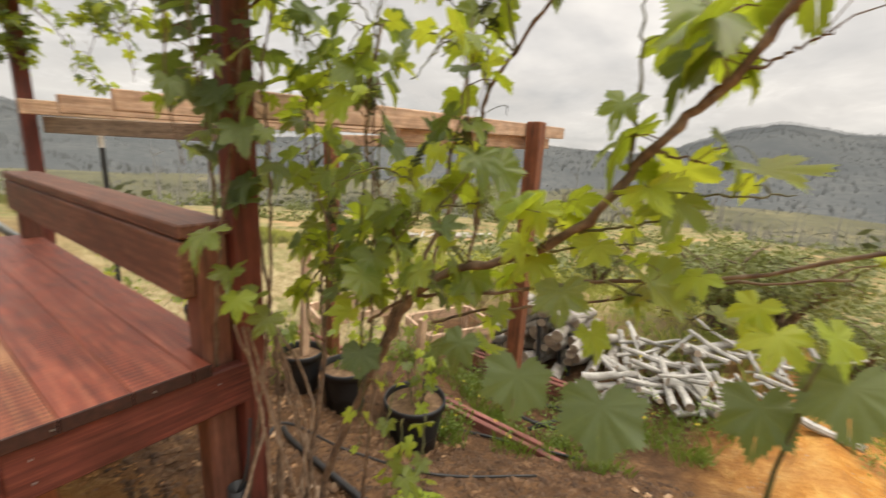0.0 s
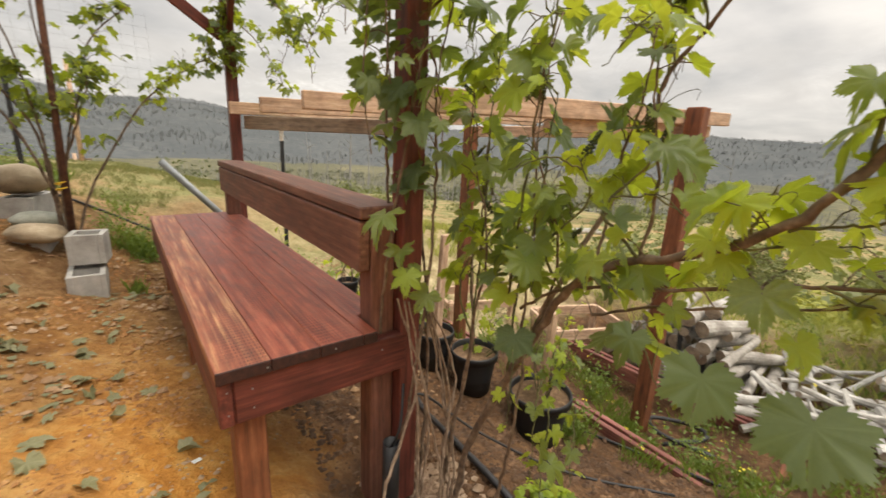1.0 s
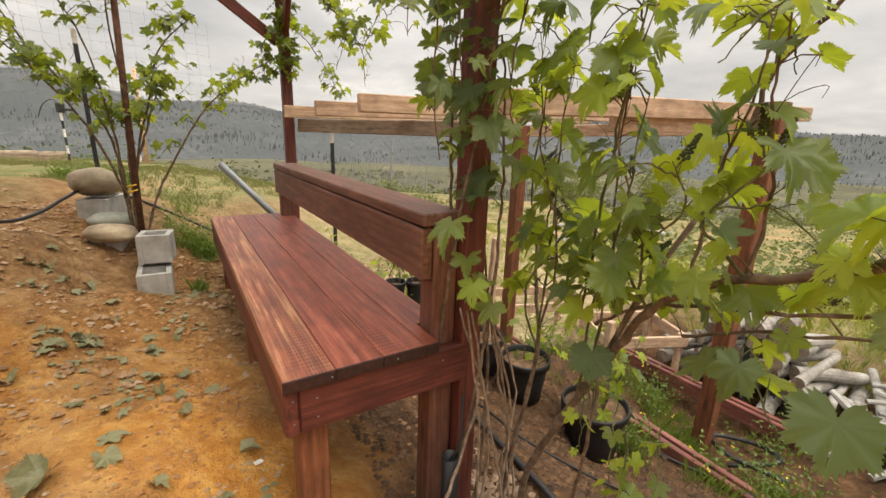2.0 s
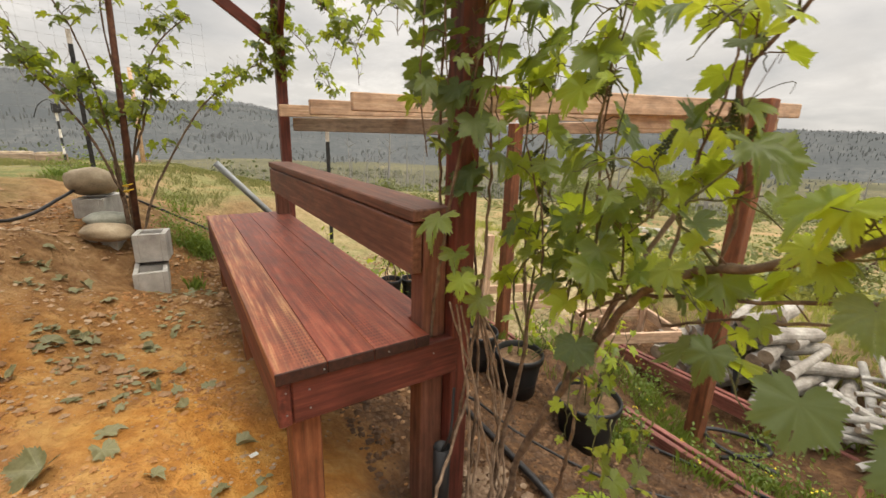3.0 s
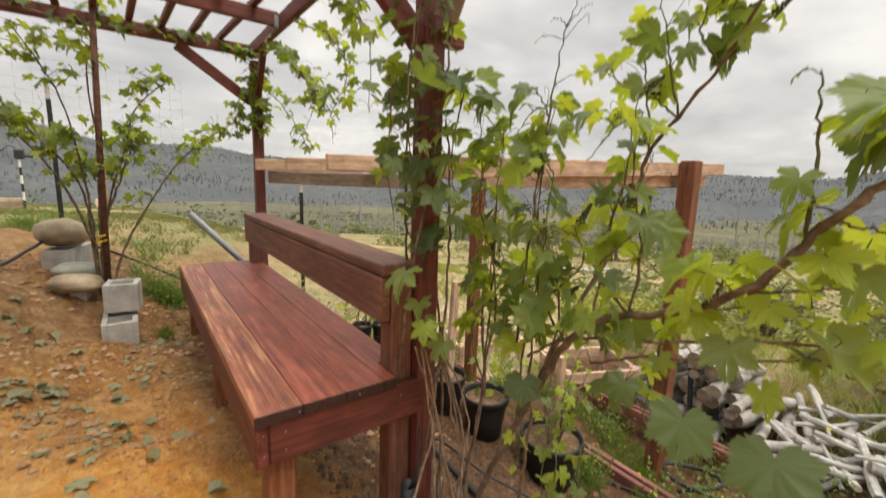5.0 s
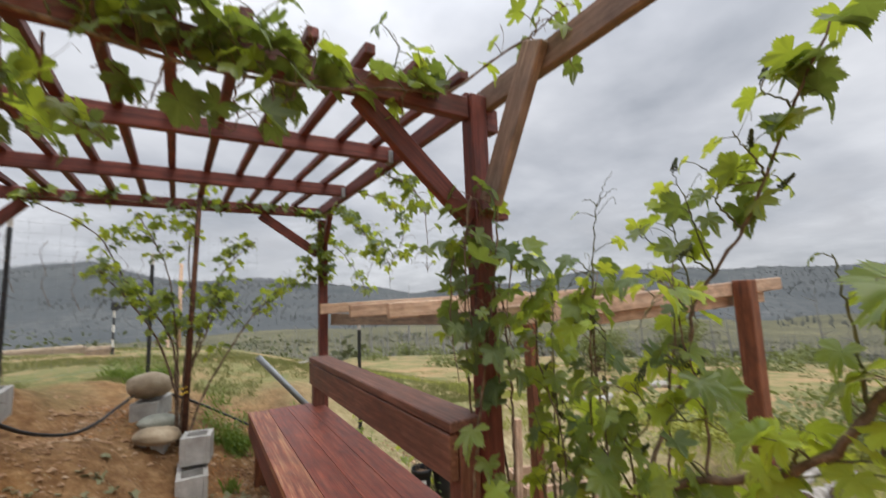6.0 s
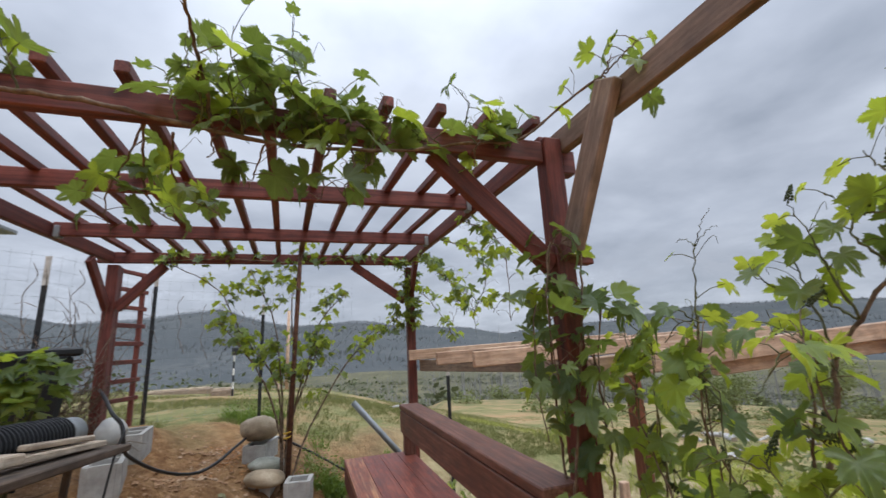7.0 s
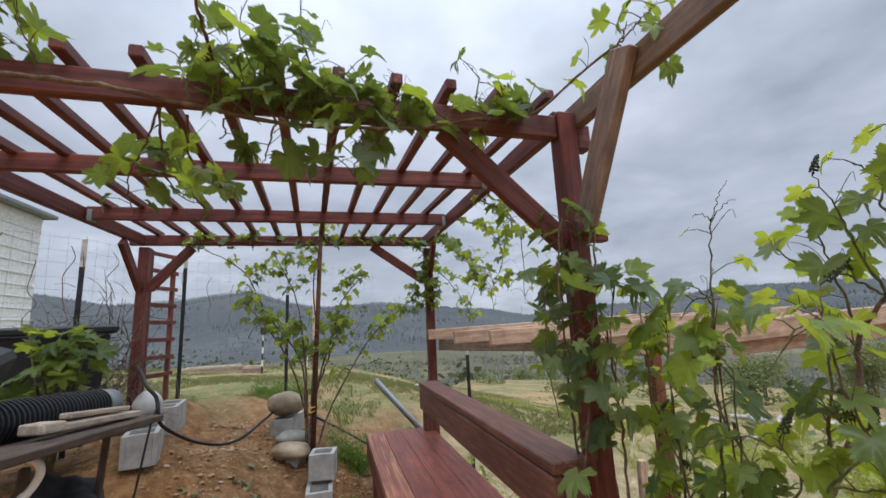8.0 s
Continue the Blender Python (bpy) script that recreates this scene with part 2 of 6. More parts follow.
def box(sx, sy, sz, bevel=0.004, at=(0, 0, 0)):
    bm = bmesh.new()
    bmesh.ops.create_cube(bm, size=1)
    for v in bm.verts:
        v.co = Vector((v.co.x * sx + at[0], v.co.y * sy + at[1], v.co.z * sz + at[2]))
    if bevel:
        bmesh.ops.bevel(bm, geom=bm.edges[:], offset=bevel, segments=1, affect="EDGES")
    return bm


def along(p, q, up=(0, 0, 1)):
    """Pose at the middle of p and q, local x from p to q, local z near up."""
    p, q = Vector(p), Vector(q)
    x = (q - p).normalized()
    y = Vector(up).cross(x)
    if y.length < 1e-4:
        y = Vector((0, 1, 0))
    y.normalize()
    z = x.cross(y)
    m = Matrix((x, y, z)).transposed().to_4x4()
    m.translation = (p + q) / 2
    return m


def board(name, p, q, w, h, mat, parent, label="", up=(0, 0, 1), bevel=0.005):
    """Lumber from p to q: w across, h upright."""
    return part(name, box((Vector(q) - Vector(p)).length, w, h, bevel), mat, parent, label, along(p, q, up))


def tube(points, radii, sides=8, caps=True):
    """A tube along points; radii one number or one per point."""
    bm = bmesh.new()
    pts = [Vector(p) for p in points]
    if isinstance(radii, (int, float)):
        radii = [radii] * len(pts)
    rings, side = [], None
    for i, p in enumerate(pts):
        d = (pts[min(i + 1, len(pts) - 1)] - pts[max(i - 1, 0)]).normalized()
        if side is None:
            side = d.orthogonal().normalized()
        side = (side - d * side.dot(d)).normalized()
        other = d.cross(side)
        rings.append([bm.verts.new(p + (side * math.cos(a) + other * math.sin(a)) * radii[i]) for a in (2 * math.pi * k / sides for k in range(sides))])
    for a, b in zip(rings, rings[1:]):
        for k in range(sides):
            bm.faces.new((a[k], a[(k + 1) % sides], b[(k + 1) % sides], b[k]))
    if caps:
        bm.faces.new(rings[0][::-1])
        bm.faces.new(rings[-1])
    return bm


def curve_points(ctrl, n=24):
    """Smooth line through control points."""
    c = [Vector(p) for p in ctrl]
    c = [2 * c[0] - c[1]] + c + [2 * c[-1] - c[-2]]
    out, seg = [], len(c) - 3
    for i in range(n + 1):
        u = min(i / n * seg, seg - 1e-6)
        k = int(u); t = u - k
        p0, p1, p2, p3 = c[k:k + 4]
        out.append(0.5 * ((2 * p1) + (p2 - p0) * t + (2 * p0 - 5 * p1 + 4 * p2 - p3) * t * t + (3 * p1 - 3 * p2 + p3 - p0) * t ** 3))
    return out


def lathe(profile, sides=24):
    """Turned shape from (radius, z) pairs."""
    bm = bmesh.new()
    rings = [[bm.verts.new((r * math.cos(a), r * math.sin(a), z)) for a in (2 * math.pi * k / sides for k in range(sides))] for r, z in profile]
    for a, b in zip(rings, rings[1:]):
        for k in range(sides):
            bm.faces.new((a[k], a[(k + 1) % sides], b[(k + 1) % sides], b[k]))
    bm.faces.new(rings[0][::-1])
    return bm


# ---- ground ----
HILL = [(-0.2, -1.3, 0.0), (0, 0, -0.08), (0, 1.2, -0.10), (0.05, 2.4, -0.10), (0.65, 0, -0.33), (0.62, 1.3, -0.27), (0.62, 2.6, -0.25), (-0.65, 0.5, 0.03),
        (-0.42, 1.4, 0.01), (-0.3, 2.25, -0.03), (-0.52, 2.28, 0.12), (-0.70, 2.6, 0.31), (-0.80, 2.95, 0.46), (-1.0, 1.4, 0.27), (-1.45, 2.1, 0.62), (-1.05, 2.4, 0.48), (-1.4, 4.0, 0.62),
        (-1.8, 3.3, 0.75), (-0.7, 3.6, 0.5), (0.1, 3.6, 0.1), (1.1, 3.3, -0.42), (1.5, 1.0, -0.49), (1.67, 0.76, -0.63), (2.0, 0.4, -0.9), (2.9, 0.1, -1.05),
        (2.6, 2.0, -1.0), (3.5, 0.3, -1.2), (-3.0, 1.0, 1.0), (1.2, -0.9, -0.55), (1.75, 2.7, -0.65), (-1.7, 5.0, 0.60), (-0.7, 5.0, 0.50), (-1.7, 6.2, 0.57), (-0.6, 6.2, 0.50), (0.3, 4.6, 0.30)]
HILL_P = np.array(HILL)


def ground_z(x, y):
    """Height of the hillside: near plot by weights, then the falling field and the valley."""
    d2 = (HILL_P[:, 0] - x) ** 2 + (HILL_P[:, 1] - y) ** 2
    w = 1 / (d2 + 0.04) ** 1.6
    near = float((w * HILL_P[:, 2]).sum() / w.sum())
    side = 0.15 * x if x < 0 else 0.26 * min(x, 9) + 0.075 * max(0, min(x, 60) - 9)
    field = 0.60 - 0.058 * (y - 4) - side * (1 if x > 0 else 0.4) if y > -2 else 0.3 - side
    far = math.hypot(x, y - 1.5)
    k = min(1, max(0, (far - 3.2) / 3.5)); k = k * k * (3 - 2 * k)
    z = near * (1 - k) + field * k
    z += 0.018 * noise.noise(Vector((x * 2.1, y * 2.1, 0))) + 0.014 * noise.noise(Vector((x * 8, y * 8, 3))) + 0.008 * noise.noise(Vector((x * 21, y * 21, 5))) + (0.006 * noise.noise(Vector((x * 44, y * 44, 9))) if far < 4.5 else 0)
    return z


def valley_z(x, y):
    """The same sheet further off: it drops off the shoulder to the valley floor."""
    z = ground_z(x, y)
    far = math.hypot(x, y)
    right = min(1, max(0, (x - 3) / 9))
    start = 16 + 30 * right * right
    if far < start:
        return z
    k = min(1, (far - start) / 240)
    floor = -34 - 10 * noise.noise(Vector((x * 0.004, y * 0.004, 7)))
    edge = 0.60 - 0.058 * 12 - (0.26 * min(x, 9) + 0.075 * max(0, min(x, 60) - 9) if x > 0 else 0.06 * max(x, -60))
    base = max(z, edge - 4)
    k = k ** 0.75
    return base * (1 - k) + floor * k + 3 * noise.noise(Vector((x * 0.02, y * 0.02, 1))) * k


def ground_mesh():
    bm = bmesh.new()
    xs = sorted({*np.linspace(-2.2, -1.3, 25).round(3), *np.linspace(-1.3, 0.75, 115).round(3), *np.linspace(0.75, 3.4, 80).round(3), *[s * v for s in (-1, 1) for v in (2.4, 2.8, 3.6, 4, 4.6, 5.5, 7, 9, 11.5, 14.5, 18, 24, 32, 45, 65, 95, 140, 210, 320, 480, 750, 1100, 1700, 2400)]})
    ys = sorted({*np.linspace(-1.8, -0.6, 35).round(3), *np.linspace(-0.6, 3.2, 200).round(3), *np.linspace(3.2, 4.6, 42).round(3), *[5.2, 6, 7, 8.2, 9.6, 11.2, 13, 15, 18, 22, 28, 36, 48, 65, 90, 130, 190, 280, 420, 650, 1000, 1500, 2400], *[-v for v in (2.2, 3, 4.5, 7, 11, 17, 30, 60, 120, 300, 800, 2400)]})
    grid = [[bm.verts.new((x, y, valley_z(float(x), float(y)))) for y in ys] for x in xs]
    for a, b in zip(grid, grid[1:]):
        for i in range(len(ys) - 1):
            bm.faces.new((a[i], b[i], b[i + 1], a[i + 1]))
    return bm


def ground_material():
    """Orange clay near, pebbles and litter in it, grass on the field, scrub in the valley: by place."""
    m, nt, b = material("clay_hillside")
    co = nt.nodes.new("ShaderNodeTexCoord").outputs["Object"]
    sep = nt.nodes.new("ShaderNodeSeparateXYZ"); nt.links.new(co, sep.inputs[0])
    big, med, fine = noise_of(nt, co, 1.1, 5), noise_of(nt, co, 9, 6, 0.65), noise_of(nt, co, 120, 3)
    clay = ramp(nt, med, (0.28, (0.31, 0.116, 0.025)), (0.48, (0.52, 0.228, 0.050)), (0.72, (0.70, 0.400, 0.118)))
    clay = mixed(nt, ramp(nt, big, (0.4, (0, 0, 0)), (0.65, (1, 1, 1))), clay, mixed(nt, 0.5, clay, (0.42, 0.27, 0.14)))
    peb = node(nt, "ShaderNodeTexVoronoi", Scale=34.0); nt.links.new(co, peb.inputs["Vector"])
    pick = noise_of(nt, co, 5, 3)
    pm = mixed(nt, 1.0, ramp(nt, peb.outputs["Distance"], (0.16, (1, 1, 1)), (0.26, (0, 0, 0))), ramp(nt, pick, (0.52, (0, 0, 0)), (0.6, (1, 1, 1))), "MULTIPLY")
    dk = noise_of(nt, co, 2.6, 5, 0.6)
    clay = mixed(nt, ramp(nt, dk, (0.50, (0, 0, 0)), (0.64, (0.75, 0.75, 0.75))), clay, (0.22, 0.105, 0.040))
    far_path = nt.nodes.new("ShaderNodeMapRange"); far_path.inputs[1].default_value, far_path.inputs[2].default_value = 0.7, 2.0
    nt.links.new(sep.outputs["Y"], far_path.inputs[0])
    brown = ramp(nt, med, (0.3, (0.10, 0.050, 0.022)), (0.5, (0.20, 0.112, 0.054)), (0.72, (0.36, 0.225, 0.118)))
    clay = mixed(nt, mixed(nt, 1.0, far_path.outputs[0], (0.85, 0.85, 0.85), "MULTIPLY"), clay, brown)
    clay = mixed(nt, pm, clay, mixed(nt, 0.10, (0.40, 0.29, 0.18), peb.outputs["Color"]))
    # garden soil past the bench; its dark colour doubles as shade under the seat
    def step(value, lo, hi):
        r = nt.nodes.new("ShaderNodeMapRange"); r.inputs[1].default_value, r.inputs[2].default_value = lo, hi
        nt.links.new(value, r.inputs[0]); return r.outputs[0]
    wob = nt.nodes.new("ShaderNodeMath"); wob.operation = "MULTIPLY_ADD"; wob.inputs[1].default_value = 1.4
    nt.links.new(big, wob.inputs[0]); nt.links.new(sep.outputs["X"], wob.inputs[2])
    soil = ramp(nt, med, (0.3, (0.050, 0.028, 0.015)), (0.52, (0.115, 0.060, 0.030)), (0.74, (0.24, 0.135, 0.066)))
    c = mixed(nt, mixed(nt, 1.0, step(wob.outputs[0], 0.66, 1.10), step(sep.outputs["Y"], -1.7, -1.1), "MULTIPLY"), clay, soil)
    # pale straw and dry dirt past the pots
    straw = ramp(nt, med, (0.3, (0.22, 0.165, 0.085)), (0.5, (0.38, 0.305, 0.17)), (0.72, (0.54, 0.45, 0.28)))
    straw = mixed(nt, ramp(nt, dk, (0.52, (0, 0, 0)), (0.62, (0.7, 0.7, 0.7))), straw, (0.17, 0.18, 0.06))
    past = nt.nodes.new("ShaderNodeMath"); past.operation = "MULTIPLY_ADD"; past.inputs[1].default_value = 0.8
    nt.links.new(pick, past.inputs[0]); nt.links.new(sep.outputs["Y"], past.inputs[2])
    c = mixed(nt, mixed(nt, 1.0, step(past.outputs[0], 1.75, 2.3), step(wob.outputs[0], 1.2, 1.9), "MULTIPLY"), c, straw)
    # field
    wob2 = nt.nodes.new("ShaderNodeMath"); wob2.operation = "MULTIPLY_ADD"; wob2.inputs[1].default_value = 3.0
    nt.links.new(big, wob2.inputs[0]); nt.links.new(sep.outputs["Y"], wob2.inputs[2])
    fn = noise_of(nt, co, 0.55, 7, 0.65)
    field = ramp(nt, fn, (0.34, (0.42, 0.265, 0.135)), (0.45, (0.34, 0.26, 0.13)), (0.53, (0.23, 0.215, 0.09)), (0.68, (0.14, 0.16, 0.056)))
    tuft, dry = noise_of(nt, co, 38, 5, 0.7), noise_of(nt, co, 3.2, 6, 0.7)
    field = mixed(nt, ramp(nt, dry, (0.50, (0, 0, 0)), (0.62, (0.6, 0.6, 0.6))), field, (0.34, 0.235, 0.115))
    field = mixed(nt, 0.55, mixed(nt, 0.4, field, med, "OVERLAY"), tuft, "OVERLAY")
    c = mixed(nt, step(wob2.outputs[0], 4.6, 6.4), c, field)
    wob3 = nt.nodes.new("ShaderNodeMath"); wob3.operation = "MULTIPLY_ADD"; wob3.inputs[1].default_value = 2.0
    nt.links.new(big, wob3.inputs[0]); nt.links.new(sep.outputs["X"], wob3.inputs[2])
    c = mixed(nt, step(wob3.outputs[0], 5.0, 6.4), c, field)
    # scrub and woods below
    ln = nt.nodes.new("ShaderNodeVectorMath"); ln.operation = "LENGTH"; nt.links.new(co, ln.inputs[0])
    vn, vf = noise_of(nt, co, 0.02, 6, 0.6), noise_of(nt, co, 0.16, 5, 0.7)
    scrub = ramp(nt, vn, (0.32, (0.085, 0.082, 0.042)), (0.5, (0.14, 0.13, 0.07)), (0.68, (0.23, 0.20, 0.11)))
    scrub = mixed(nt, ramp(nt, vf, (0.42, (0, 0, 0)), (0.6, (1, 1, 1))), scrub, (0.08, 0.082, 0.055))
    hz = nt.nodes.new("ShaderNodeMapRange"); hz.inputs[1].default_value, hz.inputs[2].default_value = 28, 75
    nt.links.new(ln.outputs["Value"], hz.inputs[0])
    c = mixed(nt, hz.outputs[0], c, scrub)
    nt.links.new(c, b.inputs["Base Color"])
    b.inputs["Roughness"].default_value = 0.95
    b.inputs["Specular IOR Level"].default_value = 0.2
    bump(nt, b, mixed(nt, 0.5, med, mixed(nt, 0.5, fine, peb.outputs["Distance"])), 1.0, 0.05)
    return m


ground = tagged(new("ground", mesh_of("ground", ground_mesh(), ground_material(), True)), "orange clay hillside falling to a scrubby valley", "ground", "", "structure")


# ---- pergola over the bench ----
def roof_z(y):
    """Top of the beams."""
    return 2.175 + 0.012 * y


def build_pergola():
    p = thing("pergola", (-0.6, 1.4, 0), "red-stained timber pergola with slatted roof and climbing vines", "pergola")
    posts = {"fr": (0.615, 0.055), "br": (0.66, 2.735), "bl": (-1.835, 2.75), "fl": (-1.86, 0.05)}
    tops = {"fr": 2.125, "br": 2.09, "bl": 2.10, "fl": 2.09}
    for k, (x, y) in posts.items():
        board("post", (x, y, ground_z(x, y) - 0.1), (x, y, tops[k]), 0.078, 0.078, M_RED, p, up=(0, 1, 0))
    # front and back beams run across, side beams between them
    board("beam", (-1.95, 0.052, 2.098), (0.574, 0.052, 2.064), 0.042, 0.092, M_RED, p)
    board("beam", (-1.95, 2.735, roof_z(2.735) - 0.046), (0.70, 2.735, roof_z(2.735) - 0.046), 0.042, 0.092, M_RED, p)
    for x, y0, y1 in ((0.625, 0.10, 2.71), (-1.85, 0.08, 2.71)):
        board("beam", (x, y0, roof_z(y0) - 0.05), (x, y1, roof_z(y1) - 0.05), 0.042, 0.092, M_RED, p)
    for y in (0.885, 1.815):
        zt = roof_z(y)
        board("beam", (-1.826, y, zt - 0.044), (0.601, y, zt - 0.044), 0.04, 0.088, M_RED, p)
        for x in (-1.80, 0.585):
            part("joist_hanger", box(0.03, 0.06, 0.075, 0.003), M_STEEL, p, "galvanised metal joist hanger", Matrix.Translation((x, y, zt - 0.062)))
    for i in range(12):
        x = -1.63 + i * 0.1955
        board("slat", (x + 0.010, -0.015, 2.172), (x - 0.12, 2.84, 2.232), 0.04, 0.042, M_RED, p)
    # knee braces
    for a, b in (((0.572, 0.05, 1.60), (0.115, 0.05, 2.025)), ((-1.80, 0.05, 1.66), (-1.42, 0.05, 2.04)),
                 ((-1.79, 2.75, 1.74), (-1.47, 2.74, 2.10)), ((0.615, 2.735, 1.76), (0.10, 2.735, 2.11)),
                 ((0.655, 2.69, 1.76), (0.635, 2.35, 2.10)), ((-1.84, 2.70, 1.74), (-1.85, 2.36, 2.08))):
        board("brace", a, b, 0.04, 0.08, M_RED, p, up=(0, 0, 1))
    part("cleat", box(0.11, 0.045, 0.04), M_RED, p, "", Matrix.Translation((0.68, 0.035, 1.625)))
    part("block", box(0.06, 0.06, 0.10), M_RED, p, "", Matrix.Translation((0.69, 0.06, 2.03)))
    board("side_beam", (0.675, 0.14, 2.119), (0.675, -3.2, 2.139), 0.042, 0.102, M_TAN, p, "unstained brown timber beam")
    board("strut", (0.604, -0.04, 1.655), (0.634, -0.305, 2.175), 0.105, 0.038, M_TAN, p, "unstained brown diagonal strut", up=(1, 0, 0))
    return p


pergola = build_pergola()


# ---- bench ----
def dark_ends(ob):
    """Puts the darker end material on a board's two end faces."""
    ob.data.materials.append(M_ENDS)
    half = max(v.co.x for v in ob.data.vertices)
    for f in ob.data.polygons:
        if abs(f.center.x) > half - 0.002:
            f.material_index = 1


def build_bench():
    b = thing("bench", (0.28, 1.22, -0.1), "red-stained plank bench with a sturdy brown backrest", "bench")
    L, Z = 2.46, 0.45
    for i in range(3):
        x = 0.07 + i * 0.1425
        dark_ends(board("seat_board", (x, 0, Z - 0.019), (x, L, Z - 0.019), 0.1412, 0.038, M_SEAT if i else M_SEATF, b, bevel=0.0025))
    # the last board is notched round the back leg
    bm = bmesh.new()
    outline = [(-L / 2, 0.0706), (-L / 2, 0.0215), (-L / 2 + 0.152, 0.0215), (-L / 2 + 0.152, -0.0706), (L / 2, -0.0706), (L / 2, 0.0706)]
    low, high = ([bm.verts.new((u, v, z)) for u, v in outline] for z in (-0.019, 0.019))
    bm.faces.new(high); bm.faces.new(low[::-1])
    for k in range(6):
        bm.faces.new((low[k], low[(k + 1) % 6], high[(k + 1) % 6], high[k]))
    bmesh.ops.recalc_face_normals(bm, faces=bm.faces[:])
    bmesh.ops.bevel(bm, geom=bm.edges[:], offset=0.0025, segments=1, affect="EDGES")
    x = 0.07 + 3 * 0.1425
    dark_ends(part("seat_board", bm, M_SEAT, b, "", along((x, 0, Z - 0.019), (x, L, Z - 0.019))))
    board("front_apron", (0.021, 0.012, Z - 0.11), (0.021, L - 0.012, Z - 0.11), 0.038, 0.14, M_RED, b)
    board("back_apron", (0.549, 0.15, Z - 0.11), (0.549, L - 0.012, Z - 0.11), 0.038, 0.14, M_RED, b)
    board("end_apron", (0.042, 0.034, Z - 0.11), (0.60, 0.034, Z - 0.11), 0.038, 0.14, M_RED, b)
    board("end_apron", (0.042, L - 0.034, Z - 0.11), (0.53, L - 0.034, Z - 0.11), 0.038, 0.14, M_RED, b)
    for y in (0.10, 1.2, L - 0.1):
        board("leg", (0.086, y, ground_z(0.086, y) - 0.05), (0.086, y, Z - 0.04), 0.088, 0.088, M_LEG, b, "orange-brown timber leg", up=(0, 1, 0))
    for y in (0.10, L - 0.1):
        x = 0.525
        board("back_leg", (x, y, ground_z(x, y) - 0.05), (x, y, 0.811), 0.088, 0.088, M_BROWN, b, "brown timber back leg", up=(0, 1, 0))
    board("back_leg", (0.525, 1.25, ground_z(0.525, 1.25) - 0.05), (0.525, 1.25, 0.41), 0.088, 0.088, M_BROWN, b, "brown timber back leg", up=(0, 1, 0))
    board("backrest_board", (0.458, 0.06, 0.7225), (0.458, 2.30, 0.7225), 0.04, 0.167, M_BACK, b)
    board("backrest_cap", (0.5145, 0.045, 0.833), (0.5145, 2.31, 0.833), 0.157, 0.04, M_BACK, b)
    for x, z in ((0.13, 0.43), (0.33, 0.43), (0.025, 0.38), (0.025, 0.31), (0.09, 0.37), (0.09, 0.31), (0.50, 0.37)):
        y = -0.001 if z > 0.42 else 0.011 if x < 0.04 else 0.014
        part("screw", lathe([(0.003, 0), (0.003, 0.0015), (0.0015, 0.002)], 8), M_STEEL, b, "small steel screw head", pose(x, y, z, 90, 0, 0))
    return b


bench = build_bench()


# ---- lower frame of joists past the bench ----
def build_joist_frame():
    f = thing("joist_frame", (2.0, 1.2, -0.9), "low timber frame with fresh sawn joists on brown posts", "pergola")
    for x, y, top in ((2.84, 0.12, 1.34), (2.24, 1.62, 1.19)):
        w = 0.105 if y < 1 else 0.092
        board("post", (x, y, ground_z(x, y) - 0.1), (x, y, top), w, w, M_LEG, f, up=(0, 1, 0))
    for y, x0, x1, z0, z1 in ((2.60, 0.60, 3.1, 1.235, 1.29), (1.70, 0.594, 3.14, 1.224, 1.29), (1.09, 0.64, 3.16, 1.23, 1.29), (0.195, 0.73, 3.55, 1.20, 1.311)):
        board("joist", (x0, y, z0), (x1, y, z1), 0.038, 0.092, M_NEW, f, "fresh sawn pinkish joist")
    board("beam", (0.73, 2.68, 1.134), (1.50, 1.34, 1.134), 0.038, 0.105, M_GREY, f, "weathered grey beam")
    board("beam", (2.33, 1.66, 1.15), (3.06, 0.28, 1.20), 0.038, 0.088, M_NEW, f)
    board("joist", (1.5, 0.236, 1.166), (3.34, 0.236, 1.214), 0.038, 0.082, M_NEW, f, "fresh sawn pinkish joist")
    return f


build_joist_frame()


def build_rail(x, y0, y1, z, skew=0.0):
    r = thing("garden_rail", (x, (y0 + y1) / 2, z), "red-stained paired boards lying as a bed edge on the soil", "rail", "bed edge rails")
    for dx in (-0.035, 0.035):
        board("rail_board", (x + dx - skew, y0, z), (x + dx, y1, z - 0.03), 0.04, 0.12, M_RAIL, r)
    return r


build_rail(2.50, -1.35, 2.9, -0.86, 0.16)
build_rail(3.40, -1.0, 3.0, -0.93)
bit = thing("garden_rail", (2.95, -0.75, -0.9), "short red-stained board between the bed edges", "rail", "bed edge rails")
board("rail_board", (2.6, -0.80, -0.86), (3.36, -0.72, -0.90), 0.09, 0.04, M_LEG, bit)


# ---- ladder trellis and fence ----
def build_ladder():
    l = thing("ladder_trellis", (-1.93, 3.4, 0.75), "narrow red-stained ladder trellis beside the corner post", "trellis")
    a, b = Vector((-1.95, 3.18, 0)), Vector((-1.86, 3.50, 0))
    for p in (a, b):
        board("rail", (p.x, p.y, 0.6), (p.x, p.y, 2.16), 0.04, 0.04, M_RED, l, up=(0, 1, 0))
    for i in range(8):
        z = 0.98 + i * 0.165
        board("rung", (a.x - 0.01, a.y - 0.03, z), (b.x + 0.03, b.y + 0.05, z), 0.02, 0.04, M_RED, l)
    return l


build_ladder()
M_TIP = speckled("weathered_white_paint", (0.30, 0.27, 0.22), (0.50, 0.47, 0.42), (0.66, 0.64, 0.60), 14, 0.8)
STUD = mesh_of("stud", box(0.014, 0.012, 0.02, 0.002), M_BLACKPOST)


